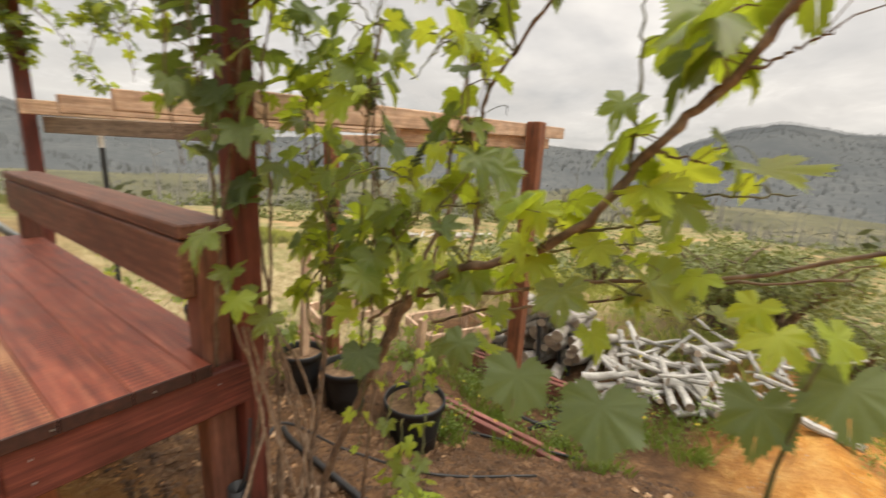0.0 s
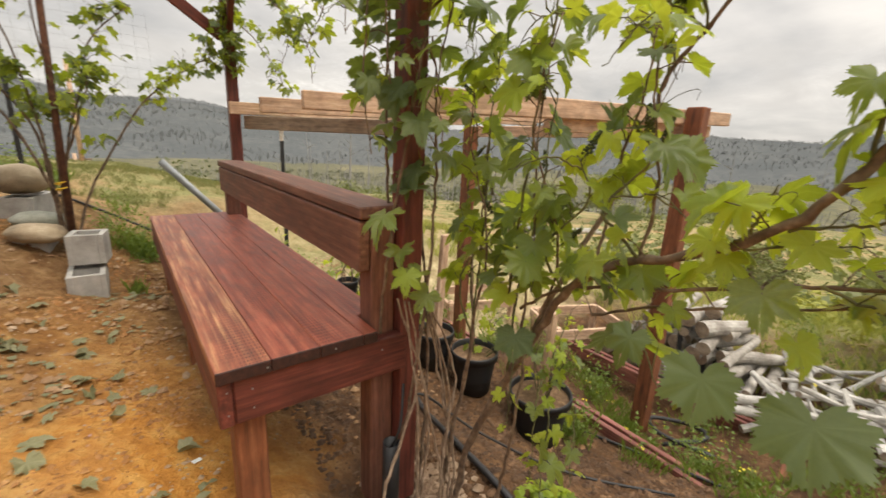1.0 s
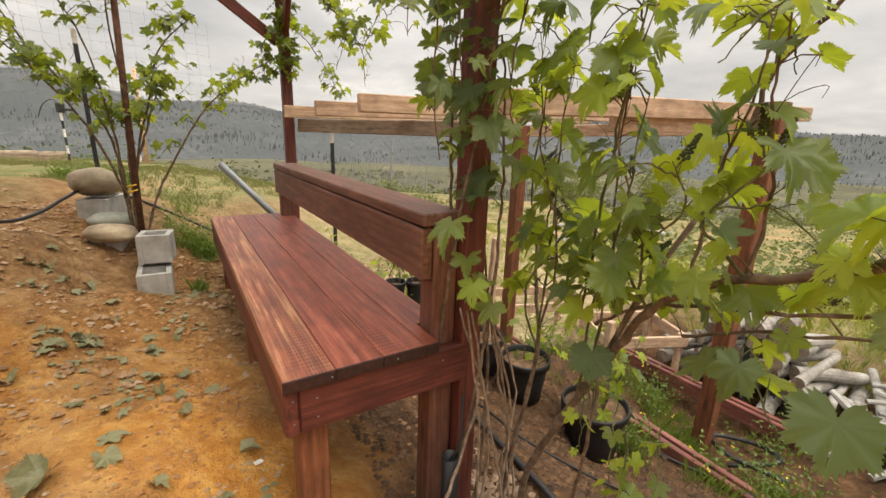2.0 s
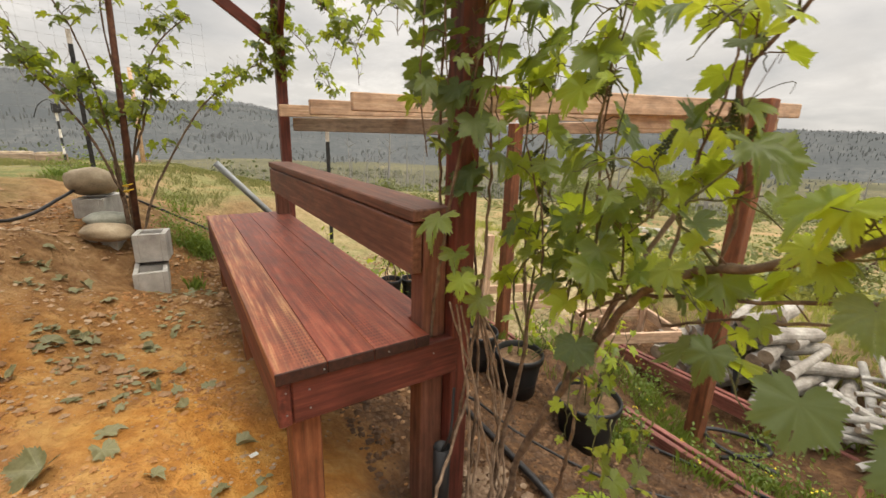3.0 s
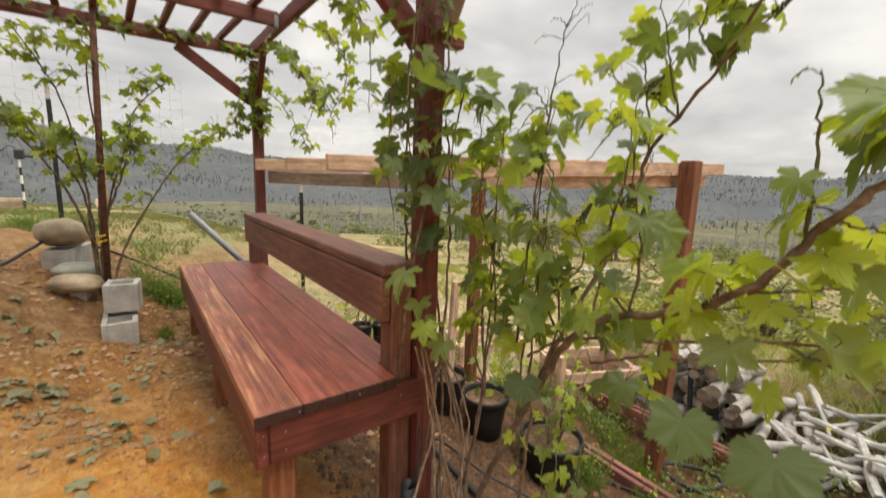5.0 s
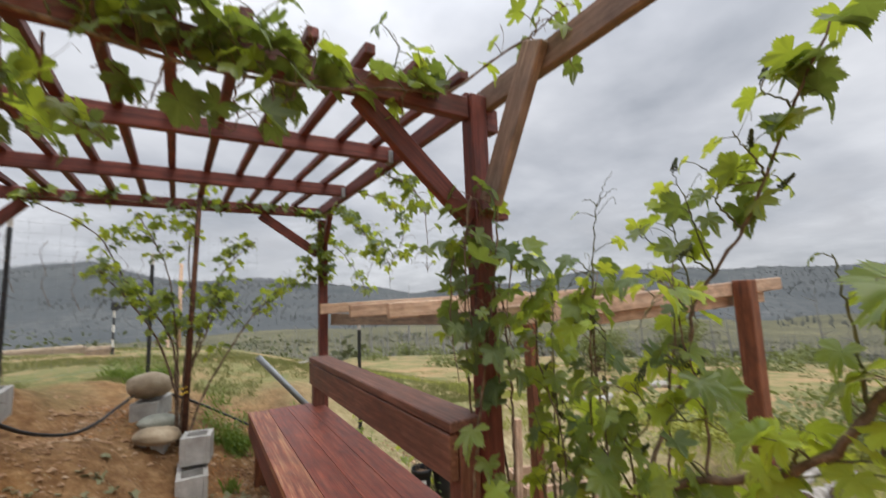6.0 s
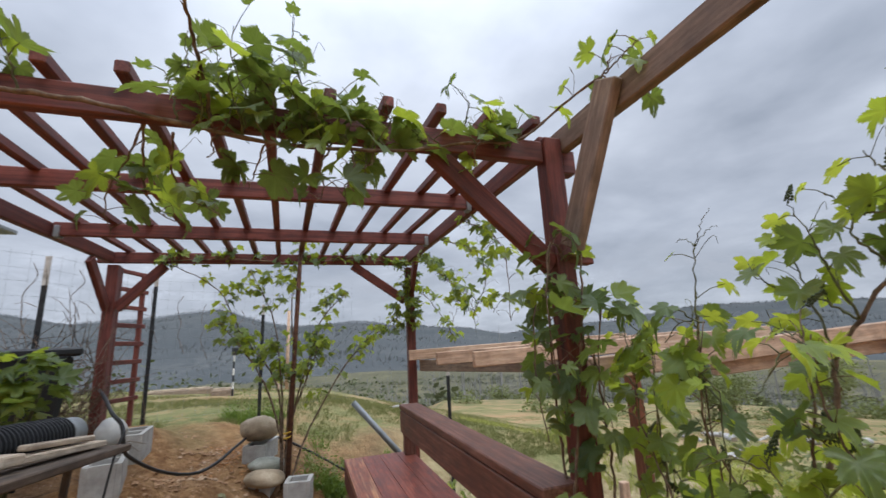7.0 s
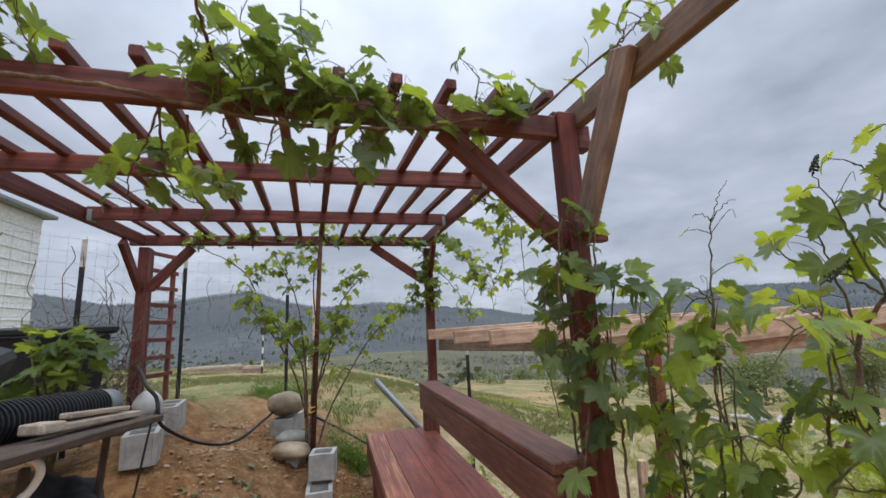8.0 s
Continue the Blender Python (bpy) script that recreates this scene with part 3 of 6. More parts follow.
def build_t_post(x, y, top, white=0.16, lean=(0, 0)):
    """Steel fence post with a T section, studs and a white tip."""
    p = thing("fence_post", (x, y, ground_z(x, y)), "dark steel T-shaped fence post with a white tip", "fence post", "steel fence posts")
    z0 = ground_z(x, y) - 0.2
    m = Matrix.Translation((x, y, z0)) @ pose(0, 0, 0, lean[0], lean[1], 0)
    h = top - z0

    def section(z, hgt, grow=0.0):
        bm = box(0.036 + grow, 0.006 + grow, hgt, 0, (0, 0, z + hgt / 2))
        b2 = box(0.006 + grow, 0.034 + grow, hgt, 0, (0, 0.016, z + hgt / 2))
        me = bpy.data.meshes.new("t"); b2.to_mesh(me); bm.from_mesh(me); bpy.data.meshes.remove(me); b2.free()
        return bm
    shaft = part("shaft", section(0, h - white), M_BLACKPOST, p, "", m)
    part("tip", section(h - white, white, 0.001), M_TIP, p, "white painted tip", m)
    for i in range(int((h - 0.4) / 0.12)):
        part("stud", STUD, None, shaft, "", m @ Matrix.Translation((0, -0.008, 0.3 + i * 0.12)))
    return p


build_t_post(-2.16, 2.5, 2.12, 0.22)
build_t_post(-1.80, 3.66, 2.25, 0.20)
build_t_post(-0.81, 4.13, 1.89, 0.12)
build_t_post(1.13, 3.08, 1.09, 0.10)
build_t_post(3.62, -0.08, -0.18, 0.12, (-14, 16))
build_t_post(3.70, -0.12, -0.16, 0.12, (-12, 18))
build_t_post(3.50, 0.10, -0.28, 0.12, (-10, 12))


def wire_fence(points, z_low, z_top, step=0.10):
    """Welded wire between posts."""
    bm = bmesh.new()

    def wire(a, b, r=0.0008):
        d = (b - a).normalized(); s = d.orthogonal().normalized() * r; o = d.cross(s)
        ra = [bm.verts.new(a + s), bm.verts.new(a - s * 0.5 + o * 0.87), bm.verts.new(a - s * 0.5 - o * 0.87)]
        rb = [bm.verts.new(b + s), bm.verts.new(b - s * 0.5 + o * 0.87), bm.verts.new(b - s * 0.5 - o * 0.87)]
        for k in range(3):
            bm.faces.new((ra[k], ra[(k + 1) % 3], rb[(k + 1) % 3], rb[k]))
    for p, q in zip(points, points[1:]):
        p, q = Vector(p), Vector(q)
        n = max(2, int((q - p).length / step))
        for i in range(n + 1):
            v = p.lerp(q, i / n)
            wob = Vector((random.uniform(-.006, .006), random.uniform(-.012, .012), 0))
            wire(Vector((v.x, v.y, z_low)) + wob, Vector((v.x, v.y, z_top)) - wob)
        z = z_low
        while z <= z_top + 1e-6:
            pts = [p.lerp(q, k / 6) + Vector((0, random.uniform(-.008, .008), z + random.uniform(-.006, .006))) for k in range(7)]
            for a, b in zip(pts, pts[1:]):
                wire(a, b)
            z += step
    return bm


fence = thing("wire_fence", (-1.9, 3.2, 0.7), "galvanised welded wire fence strung between steel posts", "fence")
part("mesh", wire_fence([(-3.4, 1.4, 0), (-2.16, 2.52, 0), (-1.80, 3.69, 0), (-0.81, 4.16, 0), (0.25, 4.35, 0)], 0.72, 2.15), plain("grey_wire", (0.25, 0.26, 0.27), 0.5, 0.5), fence)


# ---- blocks and stones along the path ----
def block_mesh():
    """Two-cell concrete block lying with its cells upwards, 0.39 x 0.19 x 0.19."""
    bm = bmesh.new()
    for x0, x1 in ((-.195, -.163), (-.016, .016), (.163, .195)):
        b2 = box(x1 - x0, 0.13, 0.19, 0, ((x0 + x1) / 2, 0, 0))
        me = bpy.data.meshes.new("t"); b2.to_mesh(me); bm.from_mesh(me); bpy.data.meshes.remove(me); b2.free()
    for y in (-.08, .08):
        b2 = box(0.39, 0.03, 0.19, 0.003, (0, y, 0))
        me = bpy.data.meshes.new("t"); b2.to_mesh(me); bm.from_mesh(me); bpy.data.meshes.remove(me); b2.free()
    b2 = box(0.36, 0.14, 0.02, 0, (0, 0, -0.075))
    me = bpy.data.meshes.new("t"); b2.to_mesh(me); bm.from_mesh(me); bpy.data.meshes.remove(me); b2.free()
    return bm


def half_block_mesh():
    """Half block with one cell, 0.19 in each direction."""
    bm = bmesh.new()
    for sx, sy, x, y in ((0.034, 0.126, -.078, 0), (0.034, 0.126, .078, 0), (0.19, 0.032, 0, -.079), (0.19, 0.032, 0, .079)):
        b2 = box(sx, sy, 0.19, 0.003, (x, y, 0))
        me = bpy.data.meshes.new("t"); b2.to_mesh(me); bm.from_mesh(me); bpy.data.meshes.remove(me); b2.free()
    b2 = box(0.15, 0.15, 0.02, 0, (0, 0, -0.075))
    me = bpy.data.meshes.new("t"); b2.to_mesh(me); bm.from_mesh(me); bpy.data.meshes.remove(me); b2.free()
    return bm


BLOCK = mesh_of("concrete_block", block_mesh(), M_CONCRETE)
HALF_BLOCK = mesh_of("concrete_block", half_block_mesh(), M_CONCRETE)


def put_block(x, y, z, turn, tilt=0.0, label="grey hollow concrete block edging the clay path", mesh=BLOCK):
    ob = new("concrete_block", mesh)
    ob.matrix_basis = pose(x, y, z, tilt, 0, turn)
    return tagged(ob, label, "block", "path edging blocks")


put_block(-0.345, 2.335, 0.295, 82, 0, "grey hollow concrete half block topping the path edging", HALF_BLOCK)
put_block(-0.37, 2.28, 0.075, 90)
put_block(-0.60, 2.74, 0.25, 75)
put_block(-0.68, 3.05, 0.46, 78)
put_block(-1.46, 1.97, 0.655, 104, 0, "grey hollow concrete block beside the handcart")
put_block(-1.50, 2.48, 0.73, 97)


def boulder(name, at, size, turn, mat, label, seed, flat=1.0):
    bm = bmesh.new()
    bmesh.ops.create_icosphere(bm, subdivisions=4, radius=1)
    for v in bm.verts:
        n = v.co.normalized()
        r = 1 + 0.10 * noise.noise(n * 1.3 + Vector((seed, 0, 0))) + 0.035 * noise.noise(n * 4 + Vector((0, seed, 0)))
        v.co = Vector((n.x * size[0], n.y * size[1], n.z * size[2])) * r
    ob = new(name, mesh_of(name, bm, mat, True))
    ob.matrix_basis = pose(*at, 0, 4, turn)
    return tagged(ob, label, "stone", "path edging stones")


boulder("stone", (-0.695, 3.0, 0.67), (0.165, 0.14, 0.105), 10, M_STONE, "large rounded tan stone on a concrete block", 3)
boulder("stone", (-0.60, 2.74, 0.425), (0.15, 0.11, 0.055), 5, M_STONEG, "flat greenish grey stone stacked on the edging", 9)
boulder("stone", (-0.60, 2.56, 0.365), (0.155, 0.12, 0.065), -6, M_STONE, "flat tan river stone on the path edging", 17)
boulder("stone", (-1.50, 2.10, 0.88), (0.085, 0.08, 0.09), 30, plain("pale_stone", (0.48, 0.48, 0.46), 0.9), "pale grey stone on the edging by the corner post", 23)
boulder("stone", (0.62, -0.36, -0.27), (0.12, 0.09, 0.05), 20, M_STONE, "flat reddish tan stone by the post foot", 31)
boulder("stone", (0.80, -0.30, -0.33), (0.09, 0.08, 0.05), 70, M_STONE, "flat reddish tan stone by the post foot", 37)

# iron stake that carries the far vine
stake = thing("vine_stake", (-0.40, 2.56, 0.3), "rusty brown iron stake carrying a vine up to the roof", "stake")
part("rod", tube([(-0.435, 2.57, 0.2), (-0.41, 2.575, 1.2), (-0.375, 2.58, 2.26)], [0.021, 0.02, 0.018], 8), M_RUST, stake, smooth=True)
part("tie", tube([(-0.445 + 0.03 * math.cos(a), 2.57 + 0.03 * math.sin(a), 0.62 + 0.006 * a) for a in np.linspace(0, 12, 30)], 0.005, 5), plain("yellow_cord", (0.65, 0.42, 0.03), 0.6), stake, "yellow cord tied round the vine", smooth=True)

# leaning steel pipe
pipe = thing("steel_pipe", (0.4, 3.3, 0.1), "grey galvanised pipe leaning behind the bench", "pipe")
part("pipe", lathe([(0.026, 0), (0.03, 0), (0.03, 1.25), (0.026, 1.25), (0.024, 1.18)], 16), M_STEEL, pipe, "", along((0.16, 3.3, 0.78), (0.98, 3.28, -0.16)) @ pose(0.625, 0, 0, 0, -90, 0), True)


# ---- pots ----
def pot(name, x, y, rim_z, r, h, label, soil=True, stake_top=None):
    p = thing(name, (x, y, rim_z - h), label, "pot", "black nursery pots")
    m = Matrix.Translation((x, y, rim_z - h))
    part("body", lathe([(r * 0.76, 0), (r * 0.80, h * 0.3), (r * 0.95, h - 0.05), (r * 0.95, h - 0.045), (r * 0.93, h - 0.045), (r * 0.74, 0.01)], 28), M_PLASTIC, p, "", m, True)
    part("rim", lathe([(r * 0.94, h - 0.05), (r * 1.02, h - 0.05), (r * 1.03, h - 0.012), (r * 1.0, h), (r * 0.955, h - 0.004), (r * 0.94, h - 0.05)], 28), M_PLASTIC, p, "", m, True)
    if soil:
        bm = bmesh.new()
        bmesh.ops.create_circle(bm, cap_ends=True, radius=r * 0.94, segments=28)
        bmesh.ops.subdivide_edges(bm, edges=bm.edges[:], cuts=1)
        part("soil", bm, speckled("potting_soil", (0.09, 0.05, 0.026), (0.17, 0.10, 0.055), (0.28, 0.18, 0.10), 25, 0.95, 1.0, 0.02), p, "brown potting soil", m @ Matrix.Translation((0, 0, h - 0.045)))
    if stake_top:
        s = thing("pot_stake", (x, y, rim_z - 0.1), "pale square wooden stake standing in a black pot", "stake", "wooden pot stakes")
        board("stake", (x + 0.01, y, rim_z - h + 0.02), (x + 0.06, y + 0.01, stake_top), 0.055, 0.04, M_NEW, s, up=(0, 1, 0))
    return p


pot("plant_pot", 1.93, 0.40, -0.52, 0.205, 0.36, "large black nursery pot with soil and a staked vine", True, 0.02)
pot("plant_pot", 1.66, 0.78, -0.31, 0.16, 0.30, "black nursery pot with a young vine", True)
pot("plant_pot", 1.50, 1.03, -0.225, 0.135, 0.27, "black nursery pot with a tall wooden stake", True, 0.45)
pot("plant_pot", 1.29, 2.0, -0.11, 0.085, 0.26, "small black pot with bare twigs", True)
pot("plant_pot", 1.47, 1.97, -0.12, 0.085, 0.26, "small black pot with bare twigs", True)
tag = new("pot_label", mesh_of("pot_label", box(0.05, 0.002, 0.03, 0), M_WHITE))
tag.matrix_basis = pose(1.262, 1.919, -0.20, 0, 0, -18)
tagged(tag, "small white paper label on a black pot", "label")
for x, y, z in ((1.29, 2.0, -0.17), (1.47, 1.97, -0.18)):
    tw = thing("twigs", (x, y, z), "bare grey twigs rising from a small pot", "twigs", "potted twigs")
    for k in range(4):
        a = k * 1.7 + x
        part("twig", tube(curve_points([(x + .03 * math.cos(a), y + .03 * math.sin(a), z - 0.04), (x + .05 * math.cos(a + .5), y + .05 * math.sin(a), z + .12), (x + .03 * math.cos(a + 1), y + .03 * math.sin(a + 2), z + .22), (x + .06 * math.cos(a + 1.5), y + .06 * math.sin(a), z + .33)], 10), 0.004, 5), M_CANE, tw, smooth=True)


# ---- crates of pale boards by the bed ----
def crate(x, y, z, sx, sy, h, turn):
    c = thing("planter_crate", (x, y, z), "open crate of pale fresh boards by the garden bed", "crate", "pale board crates")
    m = pose(x, y, z, 0, 0, turn)
    for a, b, w in (((-sx / 2, -sy / 2), (sx / 2, -sy / 2), 0.03), ((-sx / 2, sy / 2), (sx / 2, sy / 2), 0.03), ((-sx / 2, -sy / 2 + .016), (-sx / 2, sy / 2 - .016), 0.03), ((sx / 2, -sy / 2 + .016), (sx / 2, sy / 2 - .016), 0.03)):
        p, q = m @ Vector((*a, h - 0.06)), m @ Vector((*b, h - 0.06))
        board("side_board", p, q, w, 0.10, M_NEW, c)
    for ax in (-1, 1):
        for ay in (-1, 1):
            p = m @ Vector((ax * (sx / 2 - .04), ay * (sy / 2 - .04), 0))
            board("corner_post", (p.x, p.y, ground_z(p.x, p.y) - 0.05), (p.x, p.y, z + h), 0.05, 0.05, M_NEW, c, up=(0, 1, 0))
    return c


crate(3.28, 1.05, -1.0, 0.75, 0.55, 0.46, -25)
crate(2.95, 2.2, -1.02, 0.8, 0.5, 0.42, -20)

# ---- split logs ----
M_LOG = speckled("weathered_log", (0.16, 0.14, 0.12), (0.32, 0.295, 0.26), (0.50, 0.48, 0.44), 9, 0.9, 0.6, 0.01, 60)
M_ASH = speckled("bleached_branch", (0.24, 0.225, 0.20), (0.40, 0.385, 0.35), (0.55, 0.535, 0.50), 9, 0.9, 0.5, 0.01, 60)
M_END = speckled("cut_log_end", (0.16, 0.12, 0.09), (0.28, 0.22, 0.16), (0.40, 0.33, 0.25), 14, 0.9)


def log(at, length, r, turn, tilt, mat, label, group):
    n = 10
    pts = [((i / n - 0.5) * length, 0.006 * math.sin(i * 0.7 + turn), 0.02 * length * math.sin(i * 0.5 + r * 99)) for i in range(n + 1)]
    bm = tube(pts, [r * (1.08 - 0.22 * i / n + 0.03 * math.sin(i * 2.1 + length * 50)) for i in range(n + 1)], 14 if r > 0.03 else 7)
    for v in bm.verts:
        v.co += Vector((0, v.co.y, v.co.z)) * 0.18 * noise.noise(v.co * 11 + Vector((turn, r * 40, 0)))
    me = mesh_of("log", bm, mat, False)
    me.materials.append(M_END)
    me.polygons[len(me.polygons) - 1].material_index = 1
    me.polygons[len(me.polygons) - 2].material_index = 1
    ob = new("log", me)
    ob.matrix_basis = pose(*at, 0, tilt, turn)
    return tagged(ob, label, "log", group)


rl = random.Random(5)
for row in range(7):
    for i in range(10 - row):
        x = 3.86 + (i % 2) * 0.10 + rl.uniform(-.05, .05)
        y = 0.85 - i * 0.14 - row * 0.06 + rl.uniform(-.03, .03)
        r = rl.uniform(0.03, 0.068)
        z = ground_z(x, y) + 0.06 + row * 0.105
        log((x, y, z), rl.uniform(0.38, 0.62), r, rl.uniform(-38, 12), rl.uniform(-10, 10), M_LOG, "grey weathered firewood log in a stacked heap", "stacked logs")
for i in range(50):
    x, y = 3.75 + rl.uniform(-.45, .4), -0.45 - rl.uniform(0, .75)
    log((x, y, ground_z(x, y) + rl.uniform(0.03, 0.30)), rl.uniform(0.25, 0.6), rl.uniform(0.012, 0.036), rl.uniform(-80, 80), rl.uniform(-25, 25), M_ASH, "pale bleached branch piece in a loose heap", "bleached branches")


for i in range(34):
    x, y = 3.45 + rl.uniform(-.4, .5), -1.15 - rl.uniform(0, .75)
    log((x, y, ground_z(x, y) + rl.uniform(0.02, 0.12)), rl.uniform(0.2, 0.5), rl.uniform(0.008, 0.026), rl.uniform(-80, 80), rl.uniform(-15, 15), M_ASH, "pale bleached branch piece in a loose heap", "bleached branches")


# ---- hoses ----
def hose(points, r, label, mat=None, n=40):
    h = thing("hose", points[0], label, "hose")
    part("tube", tube(curve_points(points, n), r, 8), mat or M_HOSE, h, smooth=True)
    return h


gz = lambda x, y, d=0.0: (x, y, ground_z(x, y) + d)
hose([(-1.80, 2.66, 1.12), (-1.55, 2.1, 1.09), (-1.375, 1.73, 1.035), (-1.310, 1.700, 0.970), (-1.290, 1.690, 0.870), (-1.290, 1.790, 0.780), (-1.200, 2.100, 0.610), (-1.050, 2.330, 0.520), (-0.940, 2.560, 0.530), (-0.840, 2.790, 0.590), (-0.72, 3.05, 0.62), gz(-0.45, 3.5, .02), gz(0.1, 3.35, .02), gz(0.6, 3.1, .02)], 0.011, "black watering hose looping across the clay path")
hose([(-1.27, 1.63, 0.95), (-1.29, 1.58, 0.82), gz(-1.36, 1.50, .03), gz(-1.5, 1.38, .03), gz(-1.8, 1.2, .03)], 0.006, "thin black hose by the concrete blocks")
hose([gz(1.15, 0.72, .02), gz(1.09, 0.55, .02), gz(1.0, 0.17, .02), gz(0.97, -0.16, .02), gz(1.02, -0.6, .02)], 0.015, "thick black drip hose on the garden soil")
hose([gz(0.75, 0.3, .03), gz(1.0, 0.5, .15), gz(1.3, 0.35, .02), gz(1.5, -0.1, .02), gz(1.9, -0.5, .02)], 0.007, "thin black drip line on the garden soil")
hose([gz(1.75, 1.2, .02), gz(2.15, 0.5, .02), gz(2.3, 0.0, .02), gz(2.4, -0.6, .02)], 0.010, "thin black drip line beside the bed edge")
hose([gz(2.75, -0.1, .05), gz(2.95, -0.3, .12), gz(3.1, -0.15, .08), gz(3.0, 0.1, .05), gz(2.8, -0.05, .1), gz(2.85, -0.4, .06)], 0.016, "coil of black hose among the bed edges")
sleeve = thing("pipe_sleeve", (0.50, -0.055, -0.3), "short upright black plastic pipe by the bench leg", "pipe")
part("sleeve", lathe([(0.026, 0), (0.03, 0), (0.03, 0.38), (0.026, 0.38), (0.024, 0.02)], 18), M_PLASTIC, sleeve, "", Matrix.Translation((0.50, -0.055, -0.33)), True)
hose([(0.50, -0.05, 0.02), (0.53, -0.06, 0.10), (0.58, 0.0, 0.22)], 0.005, "thin cable rising out of a black pipe")


# ---- vines ----
def leaf_mesh(name, mat, seed, cup=0.12, droop=0.18, broad=False):
    """Five-lobed toothed vine leaf, one unit long, stalk at the origin, blade along x."""
    r = random.Random(seed)
    deep = (0.35, 0.15, 0.5)[seed % 3] if broad else (1.3, 0.8, 1.6)[seed % 3]
    keys = [(0, 1.0), (12, 0.84), (26, 0.78 - 0.17 * deep), (38, 0.78), (51, 0.92), (64, 0.74), (78, 0.70 - 0.16 * deep), (91, 0.66), (106, 0.76), (127, 0.62), (150, 0.56), (173, 0.12)]
    half = []
    for (a0, r0), (a1, r1) in zip(keys, keys[1:]):
        for k in range(4):
            t = k / 4
            half.append((a0 + (a1 - a0) * t, (r0 + (r1 - r0) * t) * (1 + (0.085 if k % 2 else -0.06))))
    half.append(keys[-1])
    outline = [(a, q * r.uniform(0.94, 1.06)) for a, q in half] + [(-a, q * r.uniform(0.94, 1.06)) for a, q in reversed(half[1:])]
    bm = bmesh.new()
    w = r.uniform(0.86, 1.1)
    curl = (0.0, 0.14, 0.26, -0.08)[seed % 4]

    def put(a, q):
        x, y = q * math.cos(radians(a)), q * math.sin(radians(a)) * w
        rib = min(abs(a - v) for v in (0, 52, -52, 108, -108))
        z = cup * abs(y) * 1.2 - droop * max(x, 0) ** 2 - curl * q ** 3 + 0.05 * math.sin(a * 0.19 + seed * 2) * q * q - 0.025 * q * math.cos(radians(min(rib, 26) * 6.9)) + 0.035 * math.sin(a * 0.11 + seed) * q
        return bm.verts.new((x, y, z))
    centre = bm.verts.new((0, 0, 0))
    ring = [put(a, q * 0.55) for a, q in outline[::2]]
    rim = [put(a, q) for a, q in outline]
    n, m = len(rim), len(ring)
    for i in range(m):
        bm.faces.new((centre, ring[i], ring[(i + 1) % m]))
    for i in range(n):
        k = i // 2
        if i % 2 == 0:
            bm.faces.new((ring[k % m], rim[i], rim[(i + 1) % n]))
        else:
            bm.faces.new((ring[k % m], rim[i], rim[(i + 1) % n], ring[(k + 1) % m]) if i + 1 < n else (ring[k % m], rim[i], rim[0]))
    return mesh_of(name, bm, mat, True)


LEAVES = {k: [leaf_mesh("leaf", mat, s * 7 + i, (-0.05, 0.12, 0.34, 0.2, 0.48)[i % 5], 0.05 + 0.16 * (i % 4)) for i in range(10)]
          for s, (k, mat) in enumerate((("mid", M_LEAF), ("dark", M_LEAFD), ("young", M_LEAFY)))}
LEAVES["broad"] = [leaf_mesh("leaf", M_LEAF, 90 + i, 0.06 + 0.1 * (i % 3), 0.08 + 0.1 * (i % 2), True) for i in range(5)]
LEAVES["broad_dark"] = [leaf_mesh("leaf", M_LEAFD, 97 + i, 0.02 + 0.06 * i, 0.06 + 0.08 * i, True) for i in range(3)]


def leaf_pose(at, heading, size, rng, droop=None, roll=None):
    d = Vector((math.cos(heading), math.sin(heading), -(rng.uniform(0.1, 1.3) if droop is None else droop))).normalized()
    side = Vector((-math.sin(heading), math.cos(heading), 0))
    up = d.cross(side)
    if up.z < 0:
        up, side = -up, -side
    m = Matrix((d, up.cross(d), up)).transposed().to_4x4()
    m = m @ Matrix.Rotation(rng.uniform(-0.7, 0.7) if roll is None else roll, 4, "X")
    return Matrix.Translation(at) @ m @ Matrix.Diagonal((size, size, size, 1))


def put_leaf(parent, m, kind, rng):
    ob = new("leaf", rng.choice(LEAVES[kind]))
    ob.parent = parent
    if parent.type == "EMPTY":
        ob.matrix_parent_inverse = Matrix.Translation(parent.location).inverted()
    ob.matrix_basis = m
    return ob


def join_tube(bm, points, r0, r1, sides=5):
    n = len(points) - 1
    b2 = tube(points, [r0 + (r1 - r0) * i / n for i in range(n + 1)], sides)
    me = bpy.data.meshes.new("t"); b2.to_mesh(me); bm.from_mesh(me); bpy.data.meshes.remove(me); b2.free()


